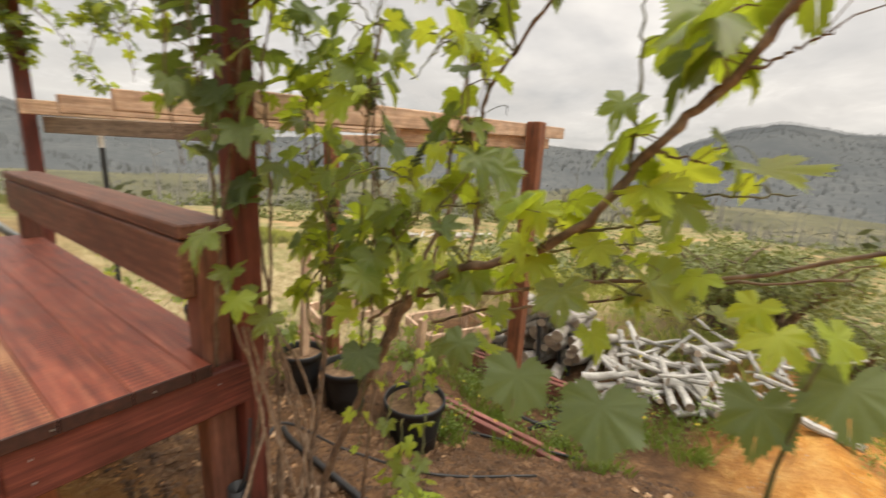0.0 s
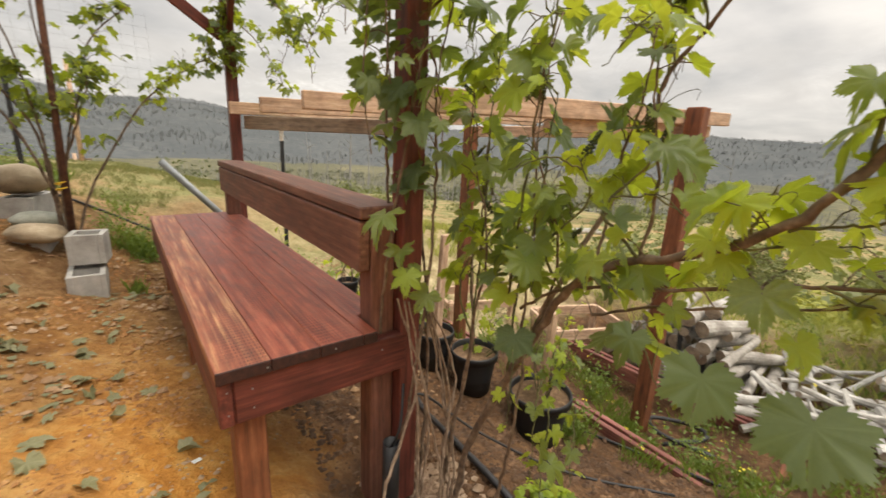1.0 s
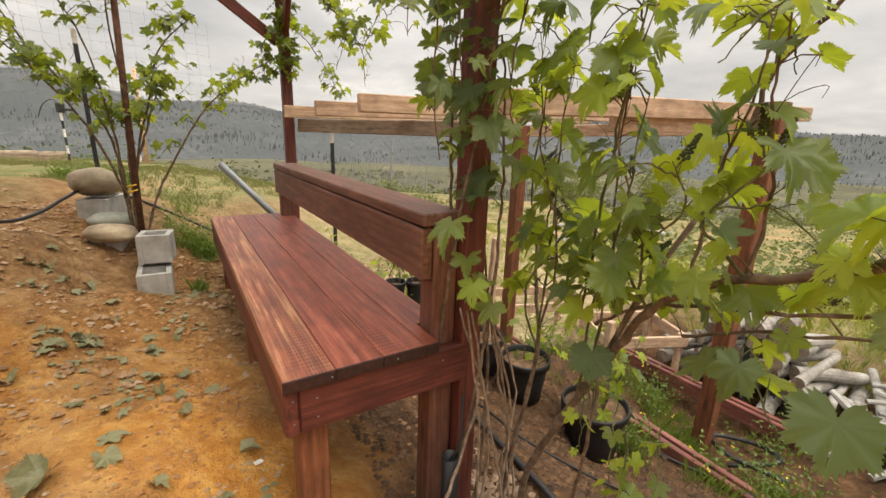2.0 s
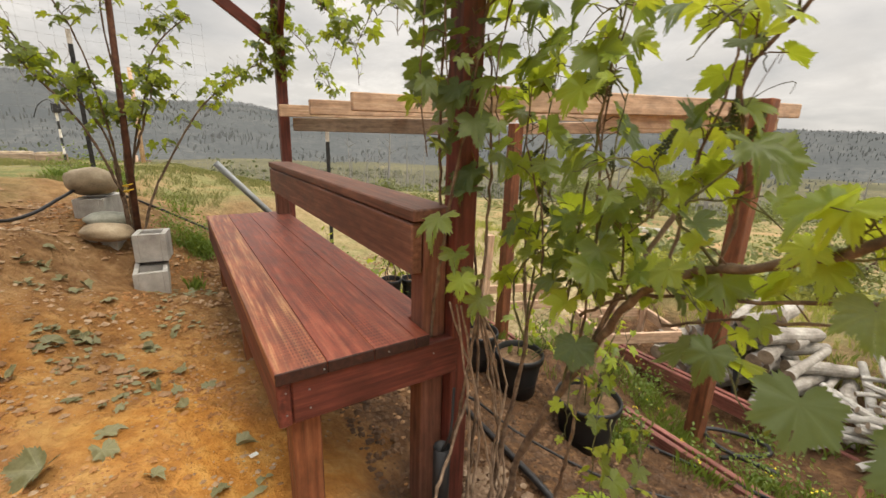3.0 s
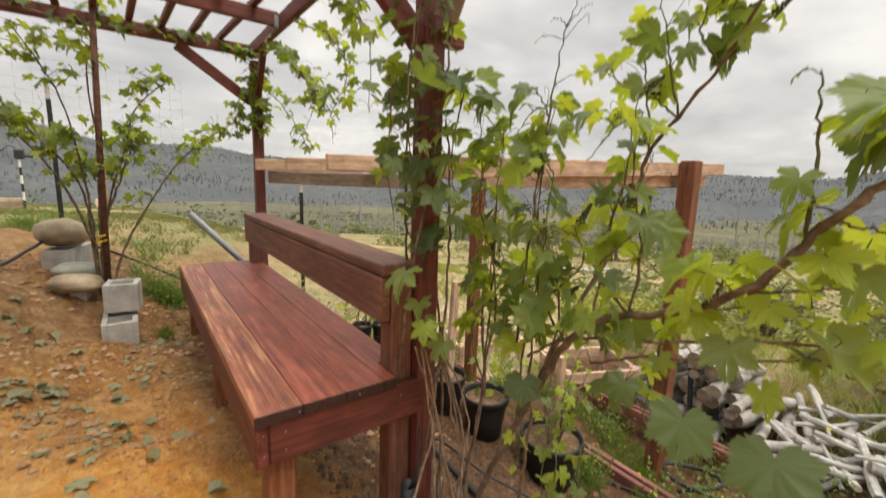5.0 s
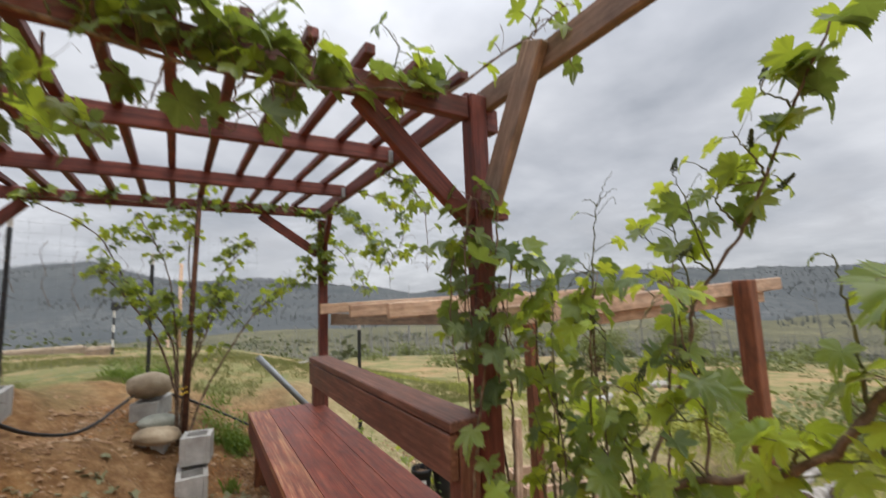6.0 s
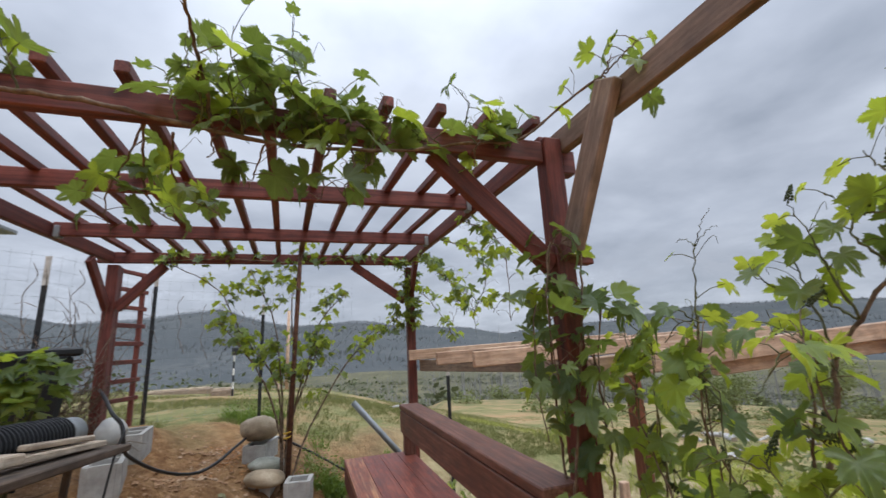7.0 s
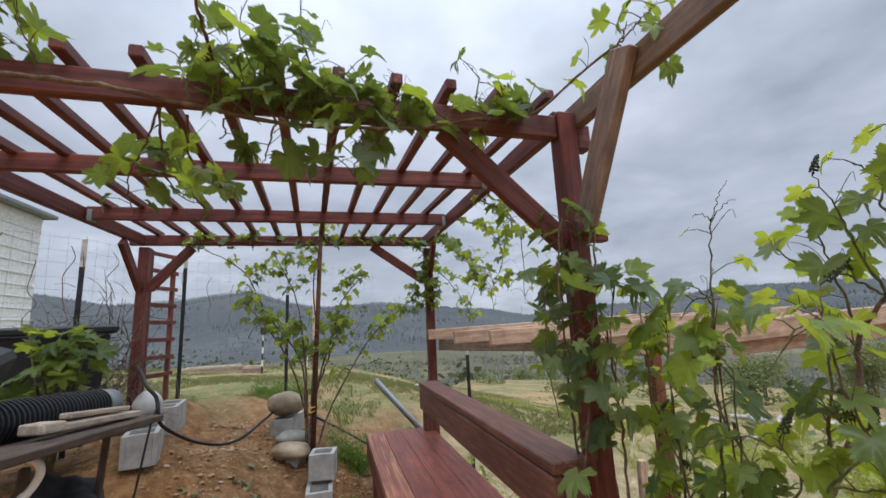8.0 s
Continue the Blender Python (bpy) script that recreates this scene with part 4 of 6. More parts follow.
def cane(vine, ctrl, r0, r1, rng, step=0.09, size=0.11, kinds="mid mid mid dark", begin=0.0, mat=None, stalk=0.07, tip="young", tendrils=0.15, heading=None, spread=None):
    """One cane with its leaf stalks as a part, leaves as parts at its nodes."""
    pts = curve_points(ctrl, max(10, 5 * len(ctrl)))
    knot = [p + Vector((rng.uniform(-1, 1), rng.uniform(-1, 1), rng.uniform(-1, 1))) * 0.004 for p in pts]
    bm = bmesh.new()
    n = len(knot) - 1
    rad = [(r0 + (r1 - r0) * i / n) * (1.25 if i % 3 == 0 else 1.0) for i in range(n + 1)]
    b2 = tube(knot, rad, 7)
    me = bpy.data.meshes.new("t"); b2.to_mesh(me); bm.from_mesh(me); bpy.data.meshes.remove(me); b2.free()
    length = sum((b - a).length for a, b in zip(knot, knot[1:]))
    kinds = kinds.split()
    side, made = rng.uniform(0, 6.3), []
    d = begin * length
    while d < length:
        u = d / length
        p = knot[min(n, int(u * n))].lerp(knot[min(n, int(u * n) + 1)], u * n % 1)
        side += math.pi + rng.uniform(-0.7, 0.7)
        a = side if heading is None else heading + rng.uniform(-1.2, 1.2)
        s = size * rng.uniform(0.65, 1.2) * (1.0 if u < 0.75 else max(0.35, 1.0 - (u - 0.75) * 2.4))
        q = p + Vector((math.cos(a), math.sin(a), rng.uniform(0.0, 0.9))) * stalk * rng.uniform(0.6, 1.2)
        join_tube(bm, [p, p.lerp(q, 0.5) + Vector((0, 0, 0.008)), q], 0.0017, 0.0012, 4)
        kind = tip if tip and u > 0.82 else rng.choice(kinds)
        made.append((leaf_pose(q, a, s, rng, rng.uniform(*spread) if spread else None), kind))
        if rng.random() < tendrils:
            e = p + Vector((rng.uniform(-1, 1), rng.uniform(-1, 1), rng.uniform(0.2, 1))).normalized() * rng.uniform(0.06, 0.14)
            join_tube(bm, curve_points([p, p.lerp(e, 0.5) + Vector((0.015, 0, 0.02)), e, e + Vector((0.02, 0.01, -0.02))], 8), 0.0012, 0.0007, 3)
        d += step * rng.uniform(0.7, 1.35)
    stem = part("cane", bm, mat or M_CANE, vine, smooth=True)
    for m, kind in made:
        put_leaf(stem, m, kind, rng)
    return knot


def bud_mesh():
    """A spike of small closed flower buds, one unit long."""
    bm = tube([(0, 0, 0), (0, 0, 0.5), (0.03, 0, 1.0)], [0.02, 0.015, 0.008], 5)
    r = random.Random(3)
    for i in range(34):
        z, a = 0.25 + 0.75 * i / 34, i * 2.4
        q = 0.13 * (1.15 - z) * r.uniform(0.7, 1.2)
        b2 = bmesh.new()
        bmesh.ops.create_icosphere(b2, subdivisions=1, radius=0.05, matrix=Matrix.Translation((q * math.cos(a), q * math.sin(a), z)))
        me = bpy.data.meshes.new("t"); b2.to_mesh(me); bm.from_mesh(me); bpy.data.meshes.remove(me); b2.free()
    return bm


BUD = mesh_of("flower_bud", bud_mesh(), speckled("green_bud", (0.03, 0.045, 0.015), (0.06, 0.08, 0.03), (0.11, 0.13, 0.05), 3), True)


def put_buds(vine, line, count, rng, size=0.07):
    for _ in range(count):
        p = line[rng.randrange(len(line) // 3, len(line))]
        ob = new("flower_bud", BUD)
        ob.parent = vine
        ob.matrix_parent_inverse = Matrix.Translation(vine.location).inverted()
        s = size * rng.uniform(0.7, 1.2)
        ob.matrix_basis = Matrix.Translation(p) @ pose(0, 0, 0, rng.uniform(-50, 50), rng.uniform(-50, 50), rng.uniform(0, 360)) @ Matrix.Diagonal((s, s, s, 1))
        tagged(ob, "dark green unopened flower cluster")


def shoot_from(base, top, rng, bend=0.06):
    b, t = Vector(base), Vector(top)
    w = Vector((rng.uniform(-1, 1), rng.uniform(-1, 1), 0)) * bend
    return [b, b.lerp(t, 0.35) + w, b.lerp(t, 0.7) - w * 0.6, t]


def twigs(vine, line, count, length, rng, size, kinds="mid mid dark", low=0.3, step=0.05, stalk=0.05, mat=None):
    """Short side shoots with a few leaves each, along a cane."""
    for _ in range(count):
        p = line[rng.randrange(int(low * (len(line) - 1)), len(line))]
        a, up = rng.uniform(0, 6.3), rng.uniform(-0.5, 0.9)
        l = length * rng.uniform(0.5, 1.3)
        d = Vector((math.cos(a), math.sin(a), up)).normalized() * l
        cane(vine, [p, p + d * 0.5 + Vector((0, 0, 0.02)), p + d + Vector((0, 0, -0.12 * l))], 0.0025, 0.001, rng, step, size, kinds, 0.25, mat or M_SHOOT, stalk)


# the near vine, trained along the path side past the corner post
rng = random.Random(11)
near_vine = thing("grape_vine", (0.74, -0.12, -0.36), "leafy bright green grape vine sprawling beside the garden bed", "vine", "grape vines")
# main cane and a thinner one along the support wire
first = cane(near_vine, [(0.74, -0.12, -0.36), (0.71, -0.22, 0.05), (0.73, -0.34, 0.36), (0.75, -0.42, 0.54), (0.75, -0.50, 0.70), (0.75, -0.62, 0.80), (0.75, -0.76, 0.86), (0.75, -0.91, 0.945), (0.75, -0.99, 1.06), (0.75, -1.06, 1.15), (0.75, -1.12, 1.21), (0.74, -1.18, 1.31), (0.72, -1.34, 1.46)], 0.0115, 0.007, rng, 0.16, 0.062, kinds="mid young mid", begin=0.38, stalk=0.06)
cane(near_vine, [(0.74, -0.36, 0.60), (0.75, -0.48, 0.70), (0.75, -0.62, 0.745), (0.75, -0.80, 0.80), (0.75, -0.97, 0.86), (0.75, -1.14, 0.90), (0.74, -1.36, 0.99)], 0.0045, 0.003, rng, 0.15, 0.06, kinds="young mid mid", begin=0.3)
cane(near_vine, [(0.75, -0.58, 0.66), (0.77, -0.74, 0.735), (0.78, -0.92, 0.79), (0.78, -1.1, 0.87), (0.77, -1.3, 0.93)], 0.0035, 0.002, rng, 0.16, 0.06, kinds="mid young mid")
# the tall forked shoot further in
tall = cane(near_vine, [(0.74, -0.40, 0.52), (0.86, -0.43, 0.74), (0.96, -0.476, 0.94), (1.0, -0.52, 1.12), (1.0, -0.545, 1.25), (1.0, -0.63, 1.36), (1.0, -0.715, 1.48), (1.0, -0.79, 1.62), (1.0, -0.86, 1.77), (1.0, -0.96, 1.96)], 0.0075, 0.003, rng, 9, 0.07, begin=2)
for base, top, n in ((4, (0.98, -0.50, 1.62), 3), (5, (0.94, -0.56, 1.66), 3), (6, (0.98, -0.62, 1.68), 2), (7, (1.02, -0.66, 1.60), 3), (8, (0.98, -0.80, 1.86), 2), (6, (1.05, -0.80, 1.58), 2), (5, (0.95, -0.40, 1.50), 2), (7, (0.94, -0.74, 1.74), 2)):
    b0 = tall[min(len(tall) - 1, int(base / 9 * (len(tall) - 1)))]
    line = cane(near_vine, shoot_from(b0, top, rng, 0.02), 0.0035, 0.0012, rng, 0.055, 0.068, kinds="mid mid dark", begin=0.25, mat=M_SHOOT, tip="young", tendrils=0.3, stalk=0.055)
    put_buds(near_vine, line, n // 2, rng)
for z, y in ((1.9, -0.93), (1.95, -0.98), (1.86, -0.90), (1.75, -0.84), (1.68, -0.80)):
    for _ in range(3):
        put_leaf(near_vine, leaf_pose((1.0 + rng.uniform(-.05, .05), y + rng.uniform(-.05, .05), z + rng.uniform(-.03, .03)), rng.uniform(0, 6.3), rng.uniform(0.05, 0.08), rng), rng.choice(("mid", "dark", "mid")), rng)
# lone bare shoot with curling tendrils at its tip
line = cane(near_vine, [(0.75, -0.30, 0.62), (0.75, -0.33, 0.95), (0.75, -0.35, 1.20), (0.75, -0.38, 1.42), (0.75, -0.41, 1.58)], 0.004, 0.0015, rng, 0.20, 0.045, kinds="mid young", begin=0.35, mat=M_SHOOT, tendrils=0.5)
for e in ((0.72, -0.50, 1.66), (0.74, -0.36, 1.60), (0.78, -0.47, 1.62)):
    cane(near_vine, [(0.75, -0.41, 1.575), Vector((0.75, -0.41, 1.58)).lerp(Vector(e), 0.55) + Vector((0, 0, 0.012)), e], 0.0014, 0.0006, rng, 9, 0.03, begin=2, mat=M_SHOOT, tendrils=0)
cane(near_vine, [(0.78, -1.22, -0.40), (0.74, -1.24, 0.1), (0.72, -1.26, 0.5), (0.71, -1.28, 0.82)], 0.005, 0.003, rng, 9, 0.1, begin=2, mat=M_SHOOT)
# upright twig on the main cane's knot, and the leaves past it
cane(near_vine, [(0.75, -0.99, 1.06), (0.75, -0.985, 1.16), (0.74, -0.98, 1.27), (0.74, -0.97, 1.36)], 0.004, 0.0015, rng, 0.085, 0.066, mat=M_SHOOT, tip="mid", stalk=0.05)
for base, top in (((0.75, -1.08, 1.17), (0.73, -1.10, 1.30)), ((0.75, -1.12, 1.21), (0.74, -1.22, 1.26)), ((0.74, -1.17, 1.29), (0.70, -1.22, 1.42)), ((0.75, -1.02, 1.10), (0.80, -1.10, 1.08))):
    cane(near_vine, shoot_from(base, top, rng, 0.02), 0.003, 0.0012, rng, 0.055, 0.088, kinds="broad dark mid", begin=0.3, tip="broad")
for base, top, kind in (((0.75, -0.91, 0.94), (0.78, -1.12, 1.00), "young young mid"), ((0.75, -0.97, 1.02), (0.80, -1.22, 1.04), "mid young"), ((0.75, -0.80, 0.88), (0.83, -1.02, 0.93), "young mid"), ((0.75, -0.97, 0.86), (0.78, -1.16, 0.80), "young mid mid"), ((0.75, -0.84, 0.90), (0.70, -0.90, 1.02), "mid young")):
    cane(near_vine, shoot_from(base, top, rng, 0.02), 0.003, 0.0012, rng, 0.06, 0.076, kinds=kind, begin=0.2, mat=M_SHOOT, stalk=0.05)
# leafy mass over the pots and along the wire
second = cane(near_vine, [(0.70, -0.08, -0.36), (0.73, -0.12, 0.10), (0.75, -0.16, 0.42), (0.80, -0.08, 0.58), (0.90, 0.03, 0.66), (1.0, 0.12, 0.72)], 0.008, 0.004, rng, 9, 0.1, begin=2)
heights = (1.30, 1.12, 1.42, 1.05, 1.38, 1.20, 1.34, 1.02, 1.26)
for i in range(12):
    near_y = -0.70 + 0.068 * i
    base = min((q for q in first + second if q.z > 0.35), key=lambda q: abs(q.y - near_y) + 0.1 * rng.random())
    top = (base[0] + rng.uniform(-0.06, 0.12), base[1] + rng.uniform(-0.14, 0.06), heights[i % 9] + rng.uniform(-.06, .08))
    line = cane(near_vine, shoot_from(base, top, rng), 0.004, 0.0015, rng, 0.085, 0.066, kinds="mid mid broad dark mid young", begin=0.3, mat=M_SHOOT if i % 2 else M_CANE, tendrils=0.3, stalk=0.06)
    twigs(near_vine, line, 2, 0.15, rng, 0.058, "mid young mid dark", 0.35, 0.06, 0.05)
    put_buds(near_vine, line, 1, rng)
for i in range(9):
    y = rng.uniform(-0.68, 0.08)
    p0 = (0.76 + rng.uniform(-.06, .12), y, rng.uniform(0.60, 0.80))
    cane(near_vine, [p0, (p0[0] - 0.05, y - 0.06, p0[2] + 0.05), (p0[0] - 0.09, y - 0.15, p0[2] + rng.uniform(-.04, .05))], 0.003, 0.0012, rng, 0.05, 0.072, kinds="mid broad dark broad young", mat=M_SHOOT, stalk=0.05, tip="mid", spread=(-0.1, 1.2))
# broad leaves high beside the corner post
for i in range(12):
    x, y, z = rng.uniform(0.68, 0.82), rng.uniform(-0.56, -0.12), rng.uniform(1.20, 1.44)
    put_leaf(near_vine, leaf_pose((x, y, z), rng.uniform(2.6, 5.0), rng.uniform(0.06, 0.085), rng), rng.choice(("mid", "broad", "broad", "dark")), rng)
# bare woody stems and drooping small shoots near the ground
cane(near_vine, [(0.66, -0.36, -0.30), (0.70, -0.38, 0.0), (0.68, -0.42, 0.22), (0.74, -0.40, 0.50)], 0.006, 0.004, rng, 9, 0.1, begin=2)
for y, z0, z1 in ((-0.50, 0.42, 0.16), (-0.54, 0.36, 0.10), (-0.40, 0.44, 0.28), (-0.62, 0.40, 0.24)):
    cane(near_vine, [(0.74, y + 0.04, z0), (0.68, y, (z0 + z1) / 2 + 0.03), (0.66, y - 0.02, z1)], 0.0025, 0.001, rng, 0.05, 0.045, kinds="mid young mid", begin=0.3, mat=M_SHOOT, stalk=0.03)
# broad leaves that hang nearest the path
for x, y, z, size, a, kind in ((0.60, -0.885, 0.645, 0.082, 3.5, "broad_dark"), (0.60, -1.035, 0.645, 0.090, 3.4, "broad_dark"), (0.64, -0.43, 0.52, 0.068, 3.8, "broad_dark"), (0.70, -1.24, 0.68, 0.080, 3.3, "broad_dark"), (0.70, -1.33, 0.75, 0.08, 3.2, "broad_dark"), (0.70, -1.24, 0.80, 0.06, 3.0, "young"), (0.70, -1.30, 0.815, 0.06, 4.0, "young"), (0.72, -1.21, 0.83, 0.05, 2.6, "young"),
                               (0.74, -0.84, 0.83, 0.06, 3.6, "young"), (0.72, -0.66, 0.72, 0.05, 4.2, "young"), (0.47, -0.15, 0.64, 0.06, 4.0, "young"), (0.70, -0.98, 0.72, 0.055, 4.4, "young")):
    put_leaf(near_vine, leaf_pose((x + 0.02, y + 0.01, z + 0.04), a, size, rng, rng.uniform(0.9, 1.5), rng.uniform(-0.25, 0.25)), kind, rng)

M_PALECANE = speckled("pale_vine_bark", (0.13, 0.085, 0.055), (0.25, 0.175, 0.12), (0.38, 0.29, 0.21), 30, 0.9, 0.6, 0.004, 160)
# the vine on the corner post
post_vine = thing("grape_vine", (0.60, -0.06, -0.36), "dark green grape vine wrapped round the red corner post", "vine", "grape vines")
for k in range(4):
    a0 = k * 1.6
    hel = [(0.605 + (0.07 + 0.02 * (k % 2)) * math.cos(a0 + h * 1.7), 0.04 + (0.075 + 0.02 * (k % 3)) * math.sin(a0 + h * 1.7), -0.38 + h) for h in np.linspace(0, 2.05 if k < 2 else 1.75, 11)]
    cane(post_vine, hel, 0.007, 0.003, rng, 0.055, 0.075, kinds="dark dark dark mid", begin=0.72 if k else 0.68, heading=3.3, tip="broad_dark")
for top, tipz in (((0.50, -0.06, 1.66), 1.20), ((0.47, 0.0, 1.50), 1.02), ((0.66, -0.08, 1.45), 1.05)):
    cane(post_vine, [(0.60, 0.0, top[2] - 0.05), top, (top[0] - 0.06, top[1] - 0.03, (top[2] + tipz) / 2), (top[0] - 0.05, top[1] - 0.05, tipz)], 0.004, 0.0015, rng, 0.055, 0.072, kinds="dark dark mid", tip="mid")
for x, z in ((0.50, 0.74), (0.56, 0.66), (0.60, 0.58)):
    put_leaf(post_vine, leaf_pose((x, -0.09, z), rng.uniform(3.2, 4.6), 0.07, rng), "mid", rng)
put_leaf(post_vine, leaf_pose((0.46, -0.06, 0.845), 3.7, 0.09, rng, 0.35, 0.2), "mid", rng)
put_leaf(post_vine, leaf_pose((0.60, -0.12, 1.22), 3.4, 0.10, rng, 0.25, 0.1), "mid", rng)
for k in range(7):
    a = rng.uniform(3.6, 6.2)
    x, y = 0.655 + 0.09 * math.cos(a), -0.02 + 0.10 * math.sin(a)
    cane(post_vine, [(x + rng.uniform(-.05, .03), y - 0.05 + rng.uniform(-.04, .03), -0.36), (x - 0.04 * math.cos(k), y - 0.03, -0.1), (x + 0.05 * math.sin(k * 2), y, 0.2), (0.6 + 0.07 * math.cos(a), 0.03 + 0.07 * math.sin(a), 0.55)], 0.005, 0.0035, rng, 9, 0.1, begin=2, mat=M_PALECANE)
cane(post_vine, [(0.52, -0.16, -0.34), (0.42, -0.17, -0.22), (0.41, -0.15, -0.08), (0.50, -0.10, 0.05), (0.60, -0.05, 0.2)], 0.006, 0.005, rng, 9, 0.1, begin=2, mat=M_PALECANE)

# the vine along the roof
roof_vine = thing("grape_vine", (0.0, 0.0, 2.0), "trailing grape vine along the front roof beam of the pergola", "vine", "grape vines")
main = cane(roof_vine, [(-1.5, 0.02, 2.09), (-1.16, -0.01, 2.06), (-0.95, -0.02, 2.05), (-0.75, -0.02, 2.02), (-0.43, -0.02, 1.97), (-0.07, -0.02, 1.98), (0.24, -0.02, 2.04), (0.44, -0.04, 2.07), (0.55, -0.12, 2.16), (0.64, -0.28, 2.21)], 0.008, 0.004, rng, 0.16, 0.08, kinds="mid dark dark", begin=0.50, tip="mid")
cane(roof_vine, [(-0.6, 0.0, 2.0), (-0.60, -0.08, 2.09), (-0.61, -0.18, 2.14), (-0.60, -0.34, 2.16), (-0.56, -0.6, 2.22)], 0.006, 0.003, rng, 0.17, 0.085, kinds="mid dark mid", tip="mid")
# shoots: start on the main cane, end in the open above or below the beam
for x, y, z in ((-0.72, -0.04, 2.16), (-0.66, -0.10, 2.26), (-0.60, 0.06, 2.30), (-0.55, -0.08, 2.15), (-0.50, -0.05, 2.24), (-0.44, -0.10, 2.12), (-0.47, 0.05, 2.32), (-0.38, -0.06, 2.18),
                (-0.33, 0.04, 2.14), (-0.25, -0.06, 2.16), (-0.20, -0.04, 2.10), (-0.08, -0.06, 2.10), (-0.15, 0.0, 2.14), (0.02, -0.04, 2.06), (0.08, -0.03, 2.05), (-0.30, -0.08, 2.08), (0.26, -0.08, 2.08), (0.20, -0.05, 2.22), (0.30, -0.06, 2.17), (0.36, -0.03, 2.12), (-1.12, -0.06, 2.26), (-1.22, -0.05, 2.34), (-1.26, 0.0, 2.40), (-0.55, -0.06, 2.33), (-0.38, 0.02, 2.42)):
    base = min(main, key=lambda q: abs(q.x - x - 0.05))
    cane(roof_vine, shoot_from(base, (x, y, z), rng, 0.03), 0.0035, 0.0012, rng, 0.05, 0.074, kinds="dark dark broad_dark mid broad_dark", begin=0.2, mat=M_SHOOT, tip="dark", tendrils=0.35, spread=(-0.2, 0.9))
for x, y, z in ((-0.60, -0.02, 1.90), (-0.50, 0.10, 1.86), (-0.29, -0.02, 1.78), (-0.20, 0.0, 1.80), (-0.14, -0.03, 1.88), (0.24, -0.02, 1.92)):
    base = min(main, key=lambda q: abs(q.x - x - 0.03))
    cane(roof_vine, shoot_from(base, (x, y, z), rng, 0.02), 0.0035, 0.0012, rng, 0.045, 0.078, kinds="dark broad_dark mid", begin=0.25, tip="dark", tendrils=0.35)
for c in ([(-0.80, 0.08, 2.06), (-0.90, 0.25, 1.98), (-0.98, 0.34, 1.88), (-0.96, 0.36, 1.76)], [(-0.80, 0.08, 2.06), (-0.86, 0.3, 1.94), (-0.84, 0.4, 1.86), (-0.76, 0.4, 1.82)], [(-0.72, 0.08, 2.02), (-0.76, 0.26, 1.95), (-0.70, 0.32, 1.88), (-0.62, 0.34, 1.84)]):
    cane(roof_vine, c, 0.004, 0.0015, rng, 0.05, 0.08, kinds="broad_dark mid dark", begin=0.2, tip="dark", tendrils=0.3)
for x, y, z in ((0.64, -0.33, 2.25), (0.64, -0.45, 2.22), (0.70, -0.40, 2.05)):
    cane(roof_vine, shoot_from((0.64, -0.28, 2.21), (x, y, z), rng, 0.02), 0.003, 0.0012, rng, 0.04, 0.062, kinds="dark mid", begin=0.4, tip="dark")

# the far vine on the stake, spreading to the back posts
far_vine = thing("grape_vine", (-0.46, 2.6, 0.3), "young grape vine on an iron stake spreading to the back beam", "vine", "grape vines")
for c in ([(-0.48, 2.62, 0.25), (-0.50, 2.66, 0.6), (-0.52, 2.68, 0.95), (-0.62, 2.70, 1.2), (-0.84, 2.65, 1.5), (-1.05, 2.68, 1.88), (-1.45, 2.72, 2.12)],
          [(-0.47, 2.63, 0.25), (-0.49, 2.65, 0.8), (-0.52, 2.62, 1.2), (-0.60, 2.62, 1.65), (-0.80, 2.66, 2.05)],
          [(-0.46, 2.63, 0.25), (-0.45, 2.66, 0.8), (-0.42, 2.66, 1.3), (-0.44, 2.66, 1.8), (-0.34, 2.64, 2.25)],
          [(-0.43, 2.62, 0.25), (-0.30, 2.66, 0.62), (-0.12, 2.68, 0.95), (0.08, 2.66, 1.25), (0.30, 2.65, 1.45), (0.56, 2.68, 1.62)],
          [(-0.44, 2.62, 0.3), (-0.40, 2.64, 0.85), (-0.27, 2.65, 1.3), (-0.18, 2.66, 1.6), (0.05, 2.68, 1.85)],
          [(-0.49, 2.64, 0.6), (-0.60, 2.60, 1.0), (-0.80, 2.56, 1.35), (-1.0, 2.55, 1.6)],
          [(-0.45, 2.64, 0.7), (-0.34, 2.60, 1.0), (-0.25, 2.55, 1.25), (-0.2, 2.55, 1.42)]):
    line = cane(far_vine, c, 0.009, 0.003, rng, 0.12, 0.06, kinds="mid mid young dark", begin=0.4, stalk=0.08)
    twigs(far_vine, line, 15, 0.19, rng, 0.056, "mid mid young dark", 0.40, 0.045, 0.045)
back_vine = thing("grape_vine", (0.62, 2.72, 2.0), "thin grape vine hanging from the back beam and corner post", "vine", "grape vines")
line = cane(back_vine, [(-1.55, 2.71, 2.13), (-1.0, 2.70, 2.15), (-0.4, 2.70, 2.13), (0.1, 2.70, 2.16), (0.5, 2.68, 2.12), (0.66, 2.64, 1.95), (0.64, 2.67, 1.5)], 0.006, 0.003, rng, 0.09, 0.065, kinds="mid dark dark", tip="dark")
twigs(back_vine, line, 34, 0.13, rng, 0.06, "mid dark dark", 0.05, 0.05, 0.04)
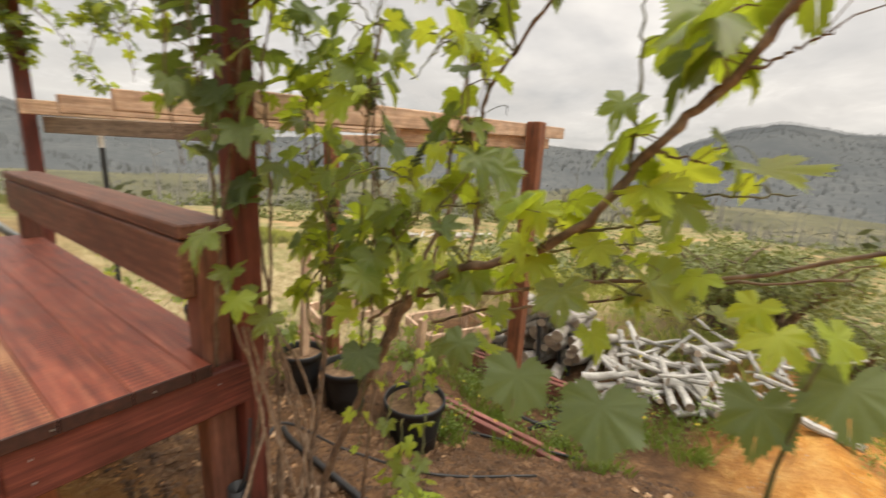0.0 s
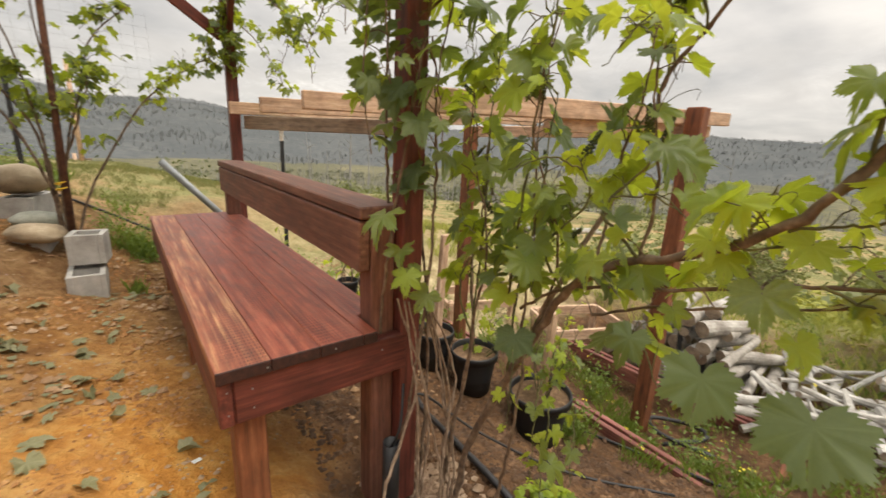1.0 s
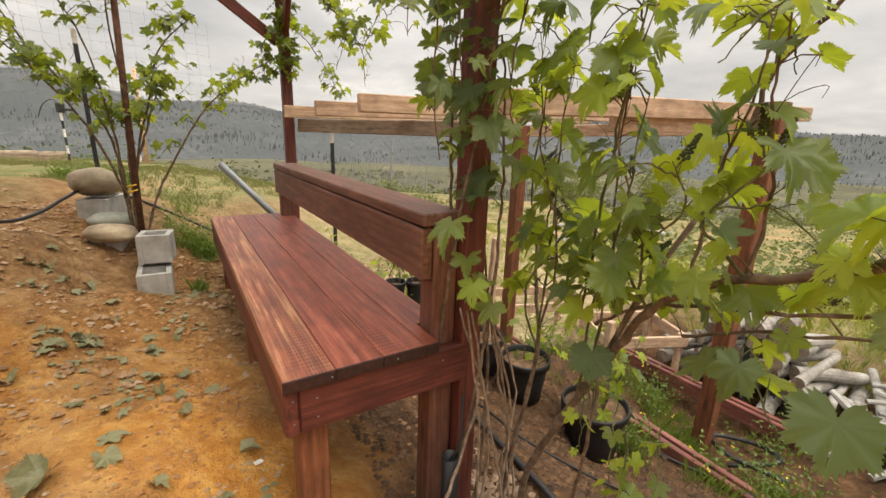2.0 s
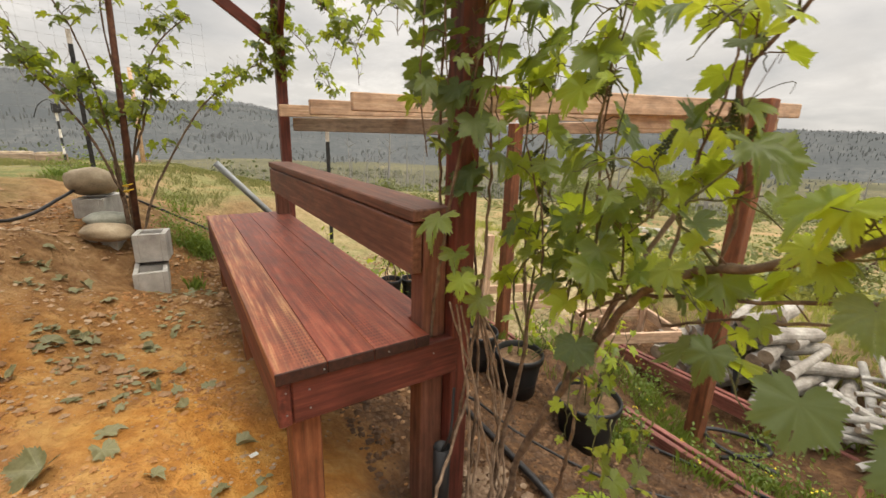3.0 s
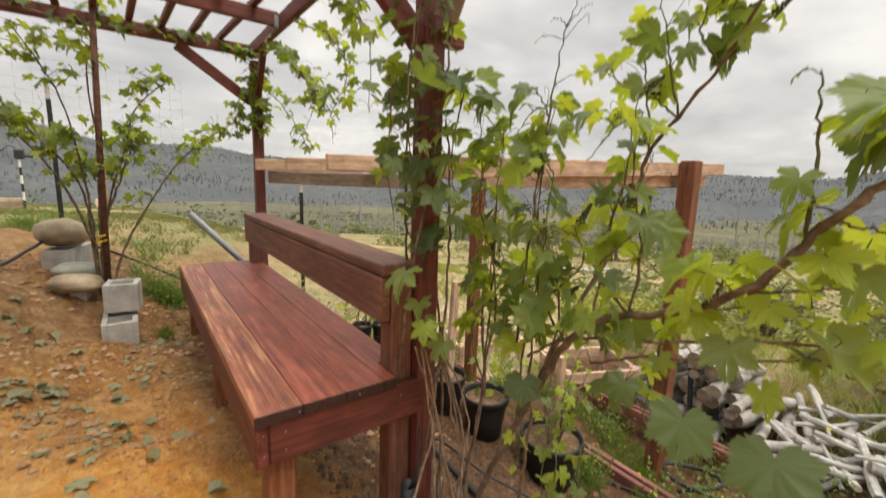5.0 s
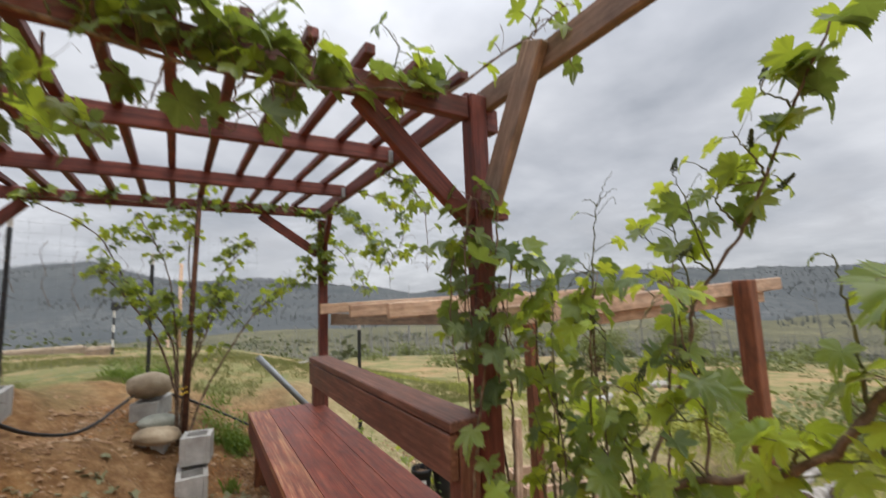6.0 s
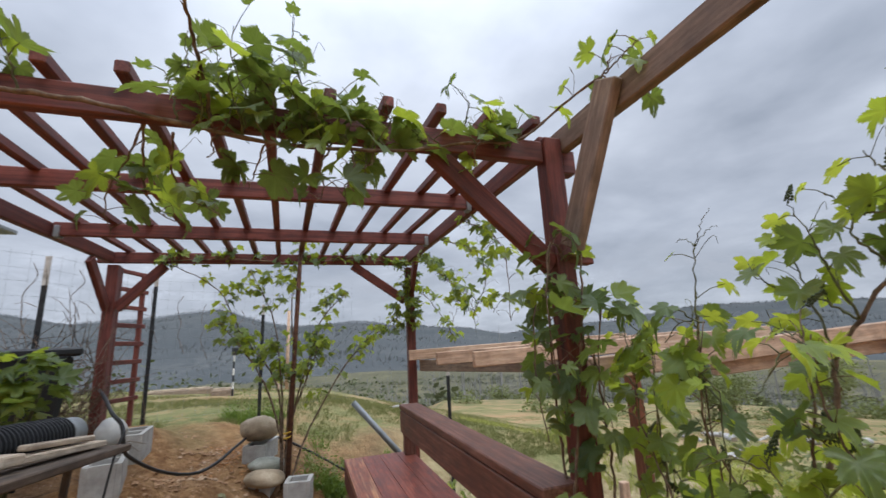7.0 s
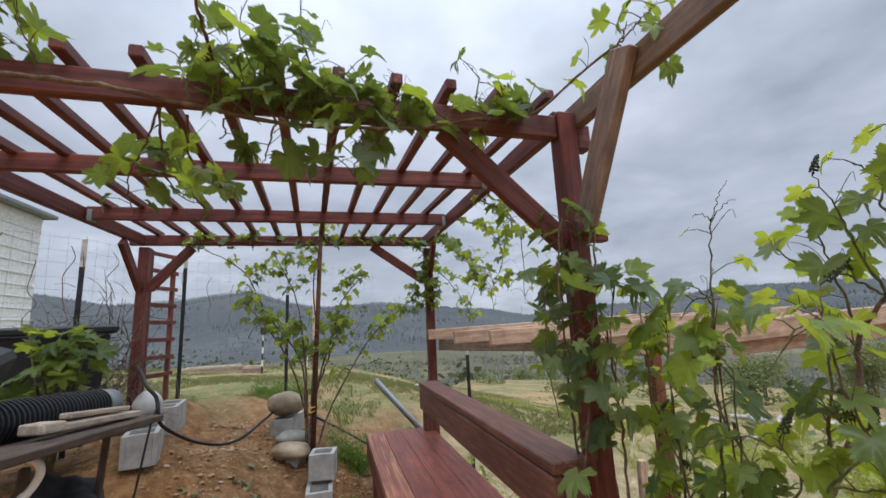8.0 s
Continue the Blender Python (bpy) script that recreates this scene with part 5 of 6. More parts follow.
for c in ([(0.62, 2.4, 2.12), (0.65, 1.95, 2.0), (0.70, 1.81, 1.85), (0.80, 1.70, 1.72), (0.77, 1.80, 1.47)], [(0.63, 1.6, 2.1), (0.76, 1.3, 1.95), (0.82, 1.22, 1.75), (0.74, 1.3, 1.5)],
          [(0.64, 2.68, 1.95), (0.56, 2.6, 1.8), (0.50, 2.62, 1.6), (0.46, 2.6, 1.45)], [(0.65, 2.65, 1.9), (0.78, 2.5, 1.75), (0.92, 2.4, 1.5), (1.0, 2.4, 1.32)], [(0.62, 1.1, 2.1), (0.70, 0.85, 1.95), (0.66, 0.6, 1.75), (0.58, 0.45, 1.42)],
          [(0.63, 2.1, 2.1), (0.72, 1.9, 1.9), (0.95, 1.85, 1.65), (1.0, 1.9, 1.4)], [(0.64, 2.62, 2.0), (0.60, 2.6, 1.75), (0.68, 2.62, 1.5)]):
    line = cane(back_vine, c, 0.004, 0.0015, rng, 0.08, 0.06, kinds="mid mid dark", tendrils=0.35)
    twigs(back_vine, line, 7, 0.11, rng, 0.056, "mid mid dark", 0.1, 0.045, 0.04)

# small vines in the pots and behind the bench
for x, y, z, n, h in ((1.93, 0.40, -0.62, 5, 0.75), (1.66, 0.78, -0.40, 3, 0.45), (1.50, 1.03, -0.30, 2, 0.5), (1.62, 2.35, -0.55, 5, 0.85), (1.1, 2.45, -0.42, 3, 0.7)):
    v = thing("grape_vine", (x, y, z), "young potted grape vine with fresh leaves" if y < 1.5 else "young grape vine growing behind the bench", "vine", "young vines")
    for k in range(n):
        a = rng.uniform(0, 6.3)
        cane(v, shoot_from((x + .04 * math.cos(a), y + .04 * math.sin(a), z), (x + .25 * math.cos(a), y + .2 * math.sin(a), z + h * rng.uniform(.6, 1.1)), rng), 0.004, 0.0015, rng, 0.07, 0.06, kinds="mid young mid", mat=M_SHOOT, begin=0.15)


# ---- field, valley and hills ----
def ridge(az):
    """Ridge height over eye level in degrees, by the bearing from the pergola's axis."""
    keys = ((-180, 3), (-60, 4), (-42, 4.7), (-30, 4.9), (-26.8, 4.4), (-23.6, 3.7), (-16.8, 4.3), (-10.2, 5.5), (-7.2, 4.2), (-2.1, 2.9), (5.4, 3.3), (9.8, 2.9), (20.6, 1.7), (25.8, 0.8), (40, 1.6), (49, 2.6), (55, 2.6), (72, 1.7), (79, 1.5), (83, 2.3), (88, 4.7), (92, 5.3), (97, 4.5), (100, 4.0), (120, 3.6), (180, 3))
    h = float(np.interp(az, [k[0] for k in keys], [k[1] for k in keys]))
    return h + 0.35 * noise.noise(Vector((az * 0.21, 2, 0))) + 0.10 * noise.noise(Vector((az * 1.1, 5, 0))) + 0.09 * noise.noise(Vector((az * 5.3, 8, 0)))


def hills_mesh():
    bm = bmesh.new()
    rings = []
    for i in range(1441):
        az = -180 + i * 0.25
        col = []
        for d, k in ((420, 0.0), (620, 0.16), (800, 0.40), (950, 0.62), (1150, 0.84), (1350, 1.0), (1700, 0.8)):
            top = math.tan(radians(ridge(az))) * 1350
            z = -46 + (top + 46) * k + (14 * noise.noise(Vector((az * 0.09, d * 0.01, 1))) if 0 < k < 1 else 0)
            col.append(bm.verts.new((d * math.sin(radians(az)), d * math.cos(radians(az)), z)))
        rings.append(col)
    for a, b in zip(rings, rings[1:]):
        for k in range(len(a) - 1):
            bm.faces.new((a[k], a[k + 1], b[k + 1], b[k]))
    return bm


def hills_material():
    m, nt, b = material("hazed_burnt_forest_hills")
    v = coords(nt, offset=False)
    a, f = noise_of(nt, v, 0.006, 6, 0.6), noise_of(nt, coords(nt, (1, 1, 0.35), offset=False), 0.09, 5, 0.75)
    # Blue-grey of distance haze is put into the hills' base colour.
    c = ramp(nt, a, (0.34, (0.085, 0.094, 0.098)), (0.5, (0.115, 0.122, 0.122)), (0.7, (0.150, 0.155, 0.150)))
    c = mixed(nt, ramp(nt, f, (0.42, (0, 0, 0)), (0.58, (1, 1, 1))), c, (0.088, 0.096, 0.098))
    nt.links.new(c, b.inputs["Base Color"])
    b.inputs["Roughness"].default_value = 1.0
    b.inputs["Specular IOR Level"].default_value = 0.0
    return m


def hill_tree(r, p, verts, faces):
    x, y, z = p
    h, w = r.uniform(1.5, 4.6), r.uniform(0.4, 1.2)
    a = math.atan2(y, x) + 1.57
    n = len(verts)
    dx, dy = math.cos(a) * w, math.sin(a) * w
    verts.extend(((x - dx, y - dy, z - 3), (x + dx, y + dy, z - 3), (x + dx * .4, y + dy * .4, z + h * .7), (x, y, z + h), (x - dx * .5, y - dy * .5, z + h * .6), (x - dy * .5, y + dx * .5, z + h * .3)))
    faces.extend(((n, n + 1, n + 2, n + 3, n + 4), (n, n + 5, n + 3)))


def hill_place(r):
    az, k = r.uniform(-60, 125), r.choice((1.0, r.random(), r.random() ** 0.7, r.random()))
    d = float(np.interp(k, (0.0, 0.16, 0.40, 0.62, 0.84, 1.0), (420, 620, 800, 950, 1150, 1350)))
    top = math.tan(radians(ridge(az))) * 1350
    z = -46 + (top + 46) * k + (14 * noise.noise(Vector((az * 0.09, d * 0.01, 1))) if 0 < k < 1 else 0)
    return (d * math.sin(radians(az)), d * math.cos(radians(az)), z)


tagged(new("backdrop", mesh_of("backdrop", hills_mesh(), hills_material(), True)), "forested hills with grey haze in their colour, under low cloud", "hills", "", "structure")


def cloud_bank():
    """Low cloud hanging on the ridge, an open band round the valley. It glows by itself to haze the hills."""
    bm = bmesh.new()
    cols = []
    for i in range(100):
        a = radians(-72 + i * 2)
        cols.append([bm.verts.new((1290 * math.sin(a), 1290 * math.cos(a), z)) for z in (30, 110, 190, 300)])
    for a, b in zip(cols, cols[1:]):
        for k in range(3):
            bm.faces.new((a[k], b[k], b[k + 1], a[k + 1]))
    m = bpy.data.materials.new("low_cloud"); m.use_nodes = True
    nt = m.node_tree; nt.nodes.clear()
    out, mx = nt.nodes.new("ShaderNodeOutputMaterial"), nt.nodes.new("ShaderNodeMixShader")
    tr, em = nt.nodes.new("ShaderNodeBsdfTransparent"), nt.nodes.new("ShaderNodeEmission")
    em.inputs["Color"].default_value = (0.50, 0.525, 0.575, 1)
    co = nt.nodes.new("ShaderNodeTexCoord").outputs["Object"]
    sep = nt.nodes.new("ShaderNodeSeparateXYZ"); nt.links.new(co, sep.inputs[0])
    n = noise_of(nt, coords(nt, (1, 1, 2.2), offset=False), 0.0065, 6, 0.6, 0.4)
    rise = nt.nodes.new("ShaderNodeMapRange"); rise.inputs[1].default_value, rise.inputs[2].default_value = 300.0, 0.0
    nt.links.new(sep.outputs["Z"], rise.inputs[0])
    band = ramp(nt, rise.outputs[0], (0.0, (0, 0, 0)), (0.45, (1, 1, 1)), (0.62, (0.75,) * 3), (0.86, (0, 0, 0)))
    body = ramp(nt, n, (0.36, (0.12,) * 3), (0.62, (0.9,) * 3))
    nt.links.new(mixed(nt, 1.0, band, body, "MULTIPLY"), mx.inputs[0])
    nt.links.new(tr.outputs[0], mx.inputs[1]); nt.links.new(em.outputs[0], mx.inputs[2])
    nt.links.new(mx.outputs[0], out.inputs["Surface"])
    return mesh_of("cloud_bank", bm, m, True)


tagged(new("backdrop_cloud", cloud_bank()), "low grey cloud hanging along the ridge of the hills", "cloud", "", "structure")


def scatter_mesh(count, place, shape, seed):
    """One mesh of many small pieces."""
    r = random.Random(seed)
    verts, faces = [], []
    for _ in range(count):
        p = place(r)
        if p is not None:
            shape(r, p, verts, faces)
    me = bpy.data.meshes.new("scatter")
    me.from_pydata(verts, [], faces)
    return me


def stuff(name, me, mat, label, category):
    me.materials.append(mat)
    return tagged(new(name, me), label, category, "", "stuff")


# Haze in the tree colour, paled further to offset shade on upright faces.
stuff("hill_trees", scatter_mesh(16000, hill_place, hill_tree, 44), leafy("hazed_far_conifer", (0.150, 0.160, 0.162), (0.180, 0.187, 0.184), (0.08, 0.09, 0.08), 0.1), "sparse haze-grey trees covering the far hills", "trees")


def blade(h0, h1, w):
    def shape(r, p, verts, faces):
        x, y, z = p
        for _ in range(7):
            a, h = r.uniform(0, 6.3), r.uniform(h0, h1)
            dx, dy, lean = math.cos(a), math.sin(a), r.uniform(0.1, 0.7) * h
            ox, oy = x + r.uniform(-.04, .04), y + r.uniform(-.04, .04)
            n = len(verts)
            verts.extend(((ox - dy * w, oy + dx * w, z - .01), (ox + dy * w, oy - dx * w, z - .01), (ox + dx * lean * .4, oy + dy * lean * .4, z + h * .6), (ox + dx * lean, oy + dy * lean, z + h)))
            faces.extend(((n, n + 1, n + 2), (n + 2, n + 1, n + 3), ))
    return shape


def leaf_blob(count, rad, flat, leaf):
    def shape(r, p, verts, faces):
        x, y, z, s = p
        for _ in range(int(count * min(s, 1.6))):
            d = Vector((r.gauss(0, 1), r.gauss(0, 1), abs(r.gauss(0, 0.8)))).normalized() * rad * s * r.uniform(0.35, 1.05)
            c = Vector((x + d.x, y + d.y, z + d.z * flat + r.uniform(0, .1) * rad))
            u = Vector((r.uniform(-1, 1), r.uniform(-1, 1), r.uniform(-.6, .6))).normalized() * leaf * r.uniform(.6, 1.3) * max(0.8, s)
            w = u.cross(Vector((r.uniform(-1, 1), r.uniform(-1, 1), r.uniform(.2, 1)))).normalized() * u.length * 0.55
            n = len(verts)
            verts.extend((tuple(c - u), tuple(c + w), tuple(c + u), tuple(c - w)))
            faces.append((n, n + 1, n + 2, n + 3))
    return shape


def in_field(r):
    y = 4.2 + 16 * r.random() ** 1.6
    x = r.uniform(-0.75 * y - 1.5, 1.5 * y)
    if noise.noise(Vector((x * 0.5, y * 0.5, 4))) < -0.05 or (x < 1.6 and y < 5.5 and r.random() < .6):
        return None
    return (x, y, valley_z(x, y))


def on_bank(r):
    x, y = r.uniform(3.2, 12), r.uniform(-7, 9)
    if noise.noise(Vector((x * 0.7, y * 0.7, 9))) < -0.1:
        return None
    return (x, y, valley_z(x, y))


def near_bed(r):
    x, y = r.choice(((r.uniform(2.6, 3.5), r.uniform(-1.6, 2.8)), (r.uniform(2.6, 4.8), r.uniform(-2.6, -0.4)), (r.uniform(3.9, 6), r.uniform(-2.6, 3)), (r.uniform(2.56, 2.8), r.uniform(-1.3, 2.8)), (r.uniform(-0.14, 0.06), r.uniform(2.1, 3.0)), (r.uniform(-.3, .7), r.uniform(2.7, 4.1)), (r.uniform(-1.25, -.55), r.uniform(4.0, 5.0)), (r.uniform(0.9, 2.2), r.uniform(1.2, 3.4)), (r.uniform(2.05, 2.42), r.uniform(-1.2, 0.9)), (r.uniform(2.6, 3.3), r.uniform(-0.9, 1.2))))
    if noise.noise(Vector((x * 2.2, y * 2.2, 2))) < 0.08:
        return None
    return (x, y, ground_z(x, y))


stuff("field_grass", scatter_mesh(36000, in_field, blade(0.02, 0.06, 0.004), 3), M_GRASS, "short green and straw grass on the sloping field", "grass")
stuff("bank_grass", scatter_mesh(9000, on_bank, blade(0.04, 0.15, 0.005), 4), leafy("bank_grass_blade", (0.22, 0.27, 0.06), (0.50, 0.47, 0.15), (0.55, 0.58, 0.14), 0.4), "rough grass on the bank below the bed", "grass")
stuff("bed_weeds", scatter_mesh(2800, near_bed, blade(0.03, 0.13, 0.003), 5), M_WEED, "low weeds among the bed edges and blocks", "weeds")
stuff("bed_herbs", scatter_mesh(330, lambda r: (lambda q: None if q is None else (*q, r.uniform(.5, 1.4)))(near_bed(r)), leaf_blob(100, 0.11, 2.8, 0.011), 6), M_WEED, "feathery green weeds growing along the bed edges", "weeds")
M_FLOWER = plain("yellow_flower", (0.75, 0.62, 0.04), 0.6)
stuff("yellow_flowers", scatter_mesh(260, lambda r: (lambda q: None if q is None or q[0] < 1.9 else (q[0], q[1], q[2] + r.uniform(.1, .26), 1.0))(near_bed(r)), leaf_blob(4, 0.03, 1.0, 0.008), 7), M_FLOWER, "tiny yellow flowers on the weeds", "flowers")


def shrub_place(r):
    a, d = r.uniform(radians(14), radians(125)), 7 + 70 * r.random() ** 1.5
    x, y = d * math.sin(a), d * math.cos(a)
    if (y > 3 and x < 2 + 0.25 * y) or (a < radians(62) and d < 24):
        return None
    return (x, y, valley_z(x, y) - 0.1, r.uniform(0.5, 1.5) * (1 + d * 0.012))


M_SHRUB = leafy("shrub_leaf", (0.085, 0.105, 0.035), (0.21, 0.23, 0.075), (0.3, 0.34, 0.08), 0.3)
M_SHRUBY = leafy("yellow_shrub_leaf", (0.20, 0.23, 0.04), (0.42, 0.40, 0.07), (0.45, 0.45, 0.08), 0.3)
stuff("bank_shrubs", scatter_mesh(210, shrub_place, leaf_blob(230, 0.75, 0.9, 0.06), 8), M_SHRUB, "dull green shrubs scattered over the slope below", "shrubs")
stuff("flowering_shrubs", scatter_mesh(60, lambda r: (lambda x, y: (x, y, valley_z(x, y) - .05, r.uniform(.5, 1.2)))(r.uniform(4.6, 10), r.uniform(-1.2, 3.5)), leaf_blob(220, 0.42, 0.8, 0.035), 9), M_SHRUBY, "yellow-green flowering brush on the bank", "shrubs")


def trunk_place(r):
    a, d = r.uniform(radians(-48), radians(125)), 45 + 320 * r.random() ** 0.9
    x, y = d * math.sin(a), d * math.cos(a)
    return (x, y, valley_z(x, y) - 1)


def dead_trunk(r, p, verts, faces):
    x, y, z = p
    h, w = r.uniform(4, 10), r.uniform(0.10, 0.24)
    lx, ly = r.uniform(-.6, .6), r.uniform(-.6, .6)
    n = len(verts)
    for k in range(3):
        verts.append((x + w * math.cos(k * 2.1), y + w * math.sin(k * 2.1), z))
    verts.append((x + lx, y + ly, z + h))
    faces.extend(((n, n + 1, n + 3), (n + 1, n + 2, n + 3), (n + 2, n, n + 3)))
    for _ in range(4):
        t = r.uniform(.4, .9)
        q = (x + lx * t, y + ly * t, z + h * t)
        a = r.uniform(0, 6.3)
        m = len(verts)
        verts.extend((q, (q[0], q[1], q[2] + .12), (q[0] + math.cos(a) * 1.1, q[1] + math.sin(a) * 1.1, q[2] + .6)))
        faces.append((m, m + 1, m + 2))


stuff("dead_trees", scatter_mesh(2600, trunk_place, dead_trunk, 10), plain("burnt_trunk", (0.26, 0.25, 0.24), 0.9), "bare grey burnt trees standing in the valley", "dead trees")
def edge_place(r):
    a, d = r.uniform(radians(-50), radians(9)), r.uniform(25, 36)
    x, y = d * math.sin(a), d * math.cos(a)
    return (x, y, valley_z(x, y) - .5, r.uniform(.7, 1.5))


stuff("field_edge_brush", scatter_mesh(190, edge_place, leaf_blob(420, 2.4, 1.3, 0.10), 15), leafy("edge_brush_leaf", (0.045, 0.06, 0.028), (0.12, 0.135, 0.055), (0.2, 0.24, 0.07), 0.25), "belt of dark brush beyond the far edge of the field", "brush")
stuff("valley_brush", scatter_mesh(5200, lambda r: (lambda q: (*q, r.uniform(.5, 1.5)))(trunk_place(r)), leaf_blob(34, 2.0, 1.0, 0.42), 11), leafy("far_brush", (0.05, 0.06, 0.03), (0.13, 0.14, 0.065), (0.15, 0.17, 0.07), 0.2), "grey green brush covering the valley floor", "brush")


# ---- small trees on the bank ----
def small_tree(x, y, h, seed, grow=1.0):
    r = random.Random(seed)
    z = valley_z(x, y)
    t = thing("tree", (x, y, z), "small dark green tree with a thin forked trunk on the bank", "tree", "bank trees")
    bm = bmesh.new()
    tips = []
    for k in range(3):
        a = seed + k * 2.1
        pts = curve_points([(x + .05 * math.cos(a), y + .05 * math.sin(a), z - .1), (x + .08 * math.cos(a), y + .08 * math.sin(a), z + h * .3), (x + .25 * math.cos(a), y + .25 * math.sin(a), z + h * .65), (x + .4 * math.cos(a), y + .4 * math.sin(a), z + h * .92)], 12)
        join_tube(bm, pts, 0.05, 0.012, 7)
        for i in (5, 7, 8, 9, 10, 11, 12):
            for _ in range(2):
                b = r.uniform(0, 6.3)
                e = pts[i] + Vector((math.cos(b), math.sin(b), r.uniform(-.1, .7))) * r.uniform(.15, .4) * grow
                join_tube(bm, [pts[i], pts[i].lerp(e, .5) + Vector((0, 0, .04)), e], 0.012, 0.004, 5)
                tips.append(e); tips.append(pts[i].lerp(e, .6))
    part("trunk", bm, M_CANE, t, smooth=True)
    verts, faces = [], []
    for e in tips:
        leaf_blob(42, 0.24 * grow, 0.9, 0.024 * grow)(r, (e.x, e.y, e.z - .08, 1.0), verts, faces)
    me = bpy.data.meshes.new("crown"); me.from_pydata(verts, [], faces); me.materials.append(M_SHRUB)
    part("crown", me, None, t)
    return t


for x, y, h, s in ((4.75, -1.15, 0.62, 1), (4.5, -1.6, 0.7, 2), (5.8, -2.5, 0.8, 3), (6.4, -1.3, 0.7, 4), (6.6, 0.5, 0.8, 5)):
    small_tree(x, y, h, s)

# ---- marks on the field ----
gauge = thing("standpipe", (-1.88, 9.55, 0.3), "white and black striped standpipe with a dark sprinkler head", "standpipe")
gb = valley_z(-1.88, 9.55)
for i in range(6):
    part("band", lathe([(0.02, 0), (0.02, 0.15), (0.0, 0.15)], 10), M_WHITE if i % 2 else M_BLACKPOST, gauge, "", Matrix.Translation((-1.88, 9.55, gb + i * 0.15)))
part("head", box(0.13, 0.1, 0.18, 0.02), M_BLACKPOST, gauge, "", Matrix.Translation((-1.87, 9.55, gb + 0.98)))
part("spout", box(0.22, 0.05, 0.05, 0.01), M_BLACKPOST, gauge, "", Matrix.Translation((-1.80, 9.55, gb + 0.95)))
part("cable", tube(curve_points([(-1.88, 9.55, gb + 1.05), (-1.98, 9.55, gb + 1.12), (-2.12, 9.55, gb + 1.0), (-2.2, 9.55, gb + .8)], 10), 0.008, 5), M_HOSE, gauge, smooth=True)
for x, y, h in ((-0.9, 14, 2.6), (-2.5, 38, 5.8)):
    z = valley_z(x, y)
    up = thing("utility_pole", (x, y, z), "tan wooden pole standing on the far field", "pole", "field poles")
    part("pole", tube([(x, y, z - .3), (x, y, z + h)], [0.06 if h < 4 else .14, 0.05 if h < 4 else .11], 8), M_NEW, up, smooth=True)
    if h > 4:
        board("crossarm", (x - .9, y, z + h - .4), (x + .9, y, z + h - .4), .1, .12, M_TAN, up)
for x, y, sx, sy, sz, t, lab in ((-3.4, 11.5, 1.5, 0.30, 0.16, 4, "low weathered wooden planter box on the field"), (-2.1, 9.7, 0.42, 0.3, 0.20, -6, "low grey wooden planter box on the field")):
    z = valley_z(x, y)
    pb = thing("planter_box", (x, y, z), lab, "planter", "field planters")
    m = pose(x, y, z + sz / 2 - .05, 0, 0, t)
    part("box", box(sx, sy, sz, 0.02), M_GREY, pb, "", m)
    part("earth", box(sx * .9, sy * .85, 0.06, 0.02), M_STONE, pb, "heaped dry earth", m @ Matrix.Translation((0, 0, sz / 2)))
for x, y, l, r_, t in ((15.7, 8.6, 2.6, 0.13, -20), (14.6, 10.4, 1.8, 0.06, 35), (14.0, 10.9, 1.2, 0.07, -50), (14.9, 10.0, 1.6, 0.05, 10), (13.6, 10.4, 1.0, 0.09, 60), (14.3, 11.2, 1.4, 0.05, -70), (10.6, 7.7, 0.8, 0.10, 20), (10.3, 7.9, 0.9, 0.08, -15), (12.4, 10.8, 1.1, 0.06, 80), (9.6, 8.4, 0.8, 0.05, 40), (1.2, 7.5, 1.4, 0.025, 12), (6.0, 6.0, 1.2, 0.06, 30)):
    log((x, y, valley_z(x, y) + r_ * .8), l, r_, t, 0, M_ASH, "fallen bleached log on the grass", "fallen logs")
mound = bmesh.new()
bmesh.ops.create_icosphere(mound, subdivisions=4, radius=1)
for v in mound.verts:
    v.co *= 1 + .15 * noise.noise(v.co * 3)
    v.co = Vector((v.co.x * 2.2, v.co.y * 1.2, v.co.z * 0.55))
md = new("dirt_mound", mesh_of("dirt_mound", mound, speckled("dry_dirt", (0.28, 0.16, 0.08), (0.40, 0.25, 0.13), (0.5, 0.33, 0.19), 4), True))
md.matrix_basis = Matrix.Translation((-4.6, 16.5, valley_z(-4.6, 16.5) + 0.05))
for x, y, h, s in ((21, 11.5, 2.2, 11), (24, 13, 2.6, 12), (23, 17.5, 1.8, 13), (19, 15, 1.4, 14)):
    small_tree(x, y, h, s, 2.6)
tagged(md, "low heap of tan dirt on the field", "mound")

# ---- shed behind the fence ----
shed = thing("shed", (-8.6, 8.5, 0.9), "white clad shed beyond the wire fence", "shed")
part("wall", box(3.4, 3.2, 3.6, 0.02), M_WHITE, shed, "", Matrix.Translation((-8.5, 8.5, 2.4)))
part("roof", box(3.8, 3.6, 0.10, 0.02), M_STEEL, shed, "", Matrix.Translation((-8.5, 8.5, 4.25)))
for i in range(14):
    part("siding_board", box(0.02, 3.22, 0.02, 0.003), M_WHITE, shed, "", Matrix.Translation((-6.795, 8.5, 0.85 + i * 0.25)))


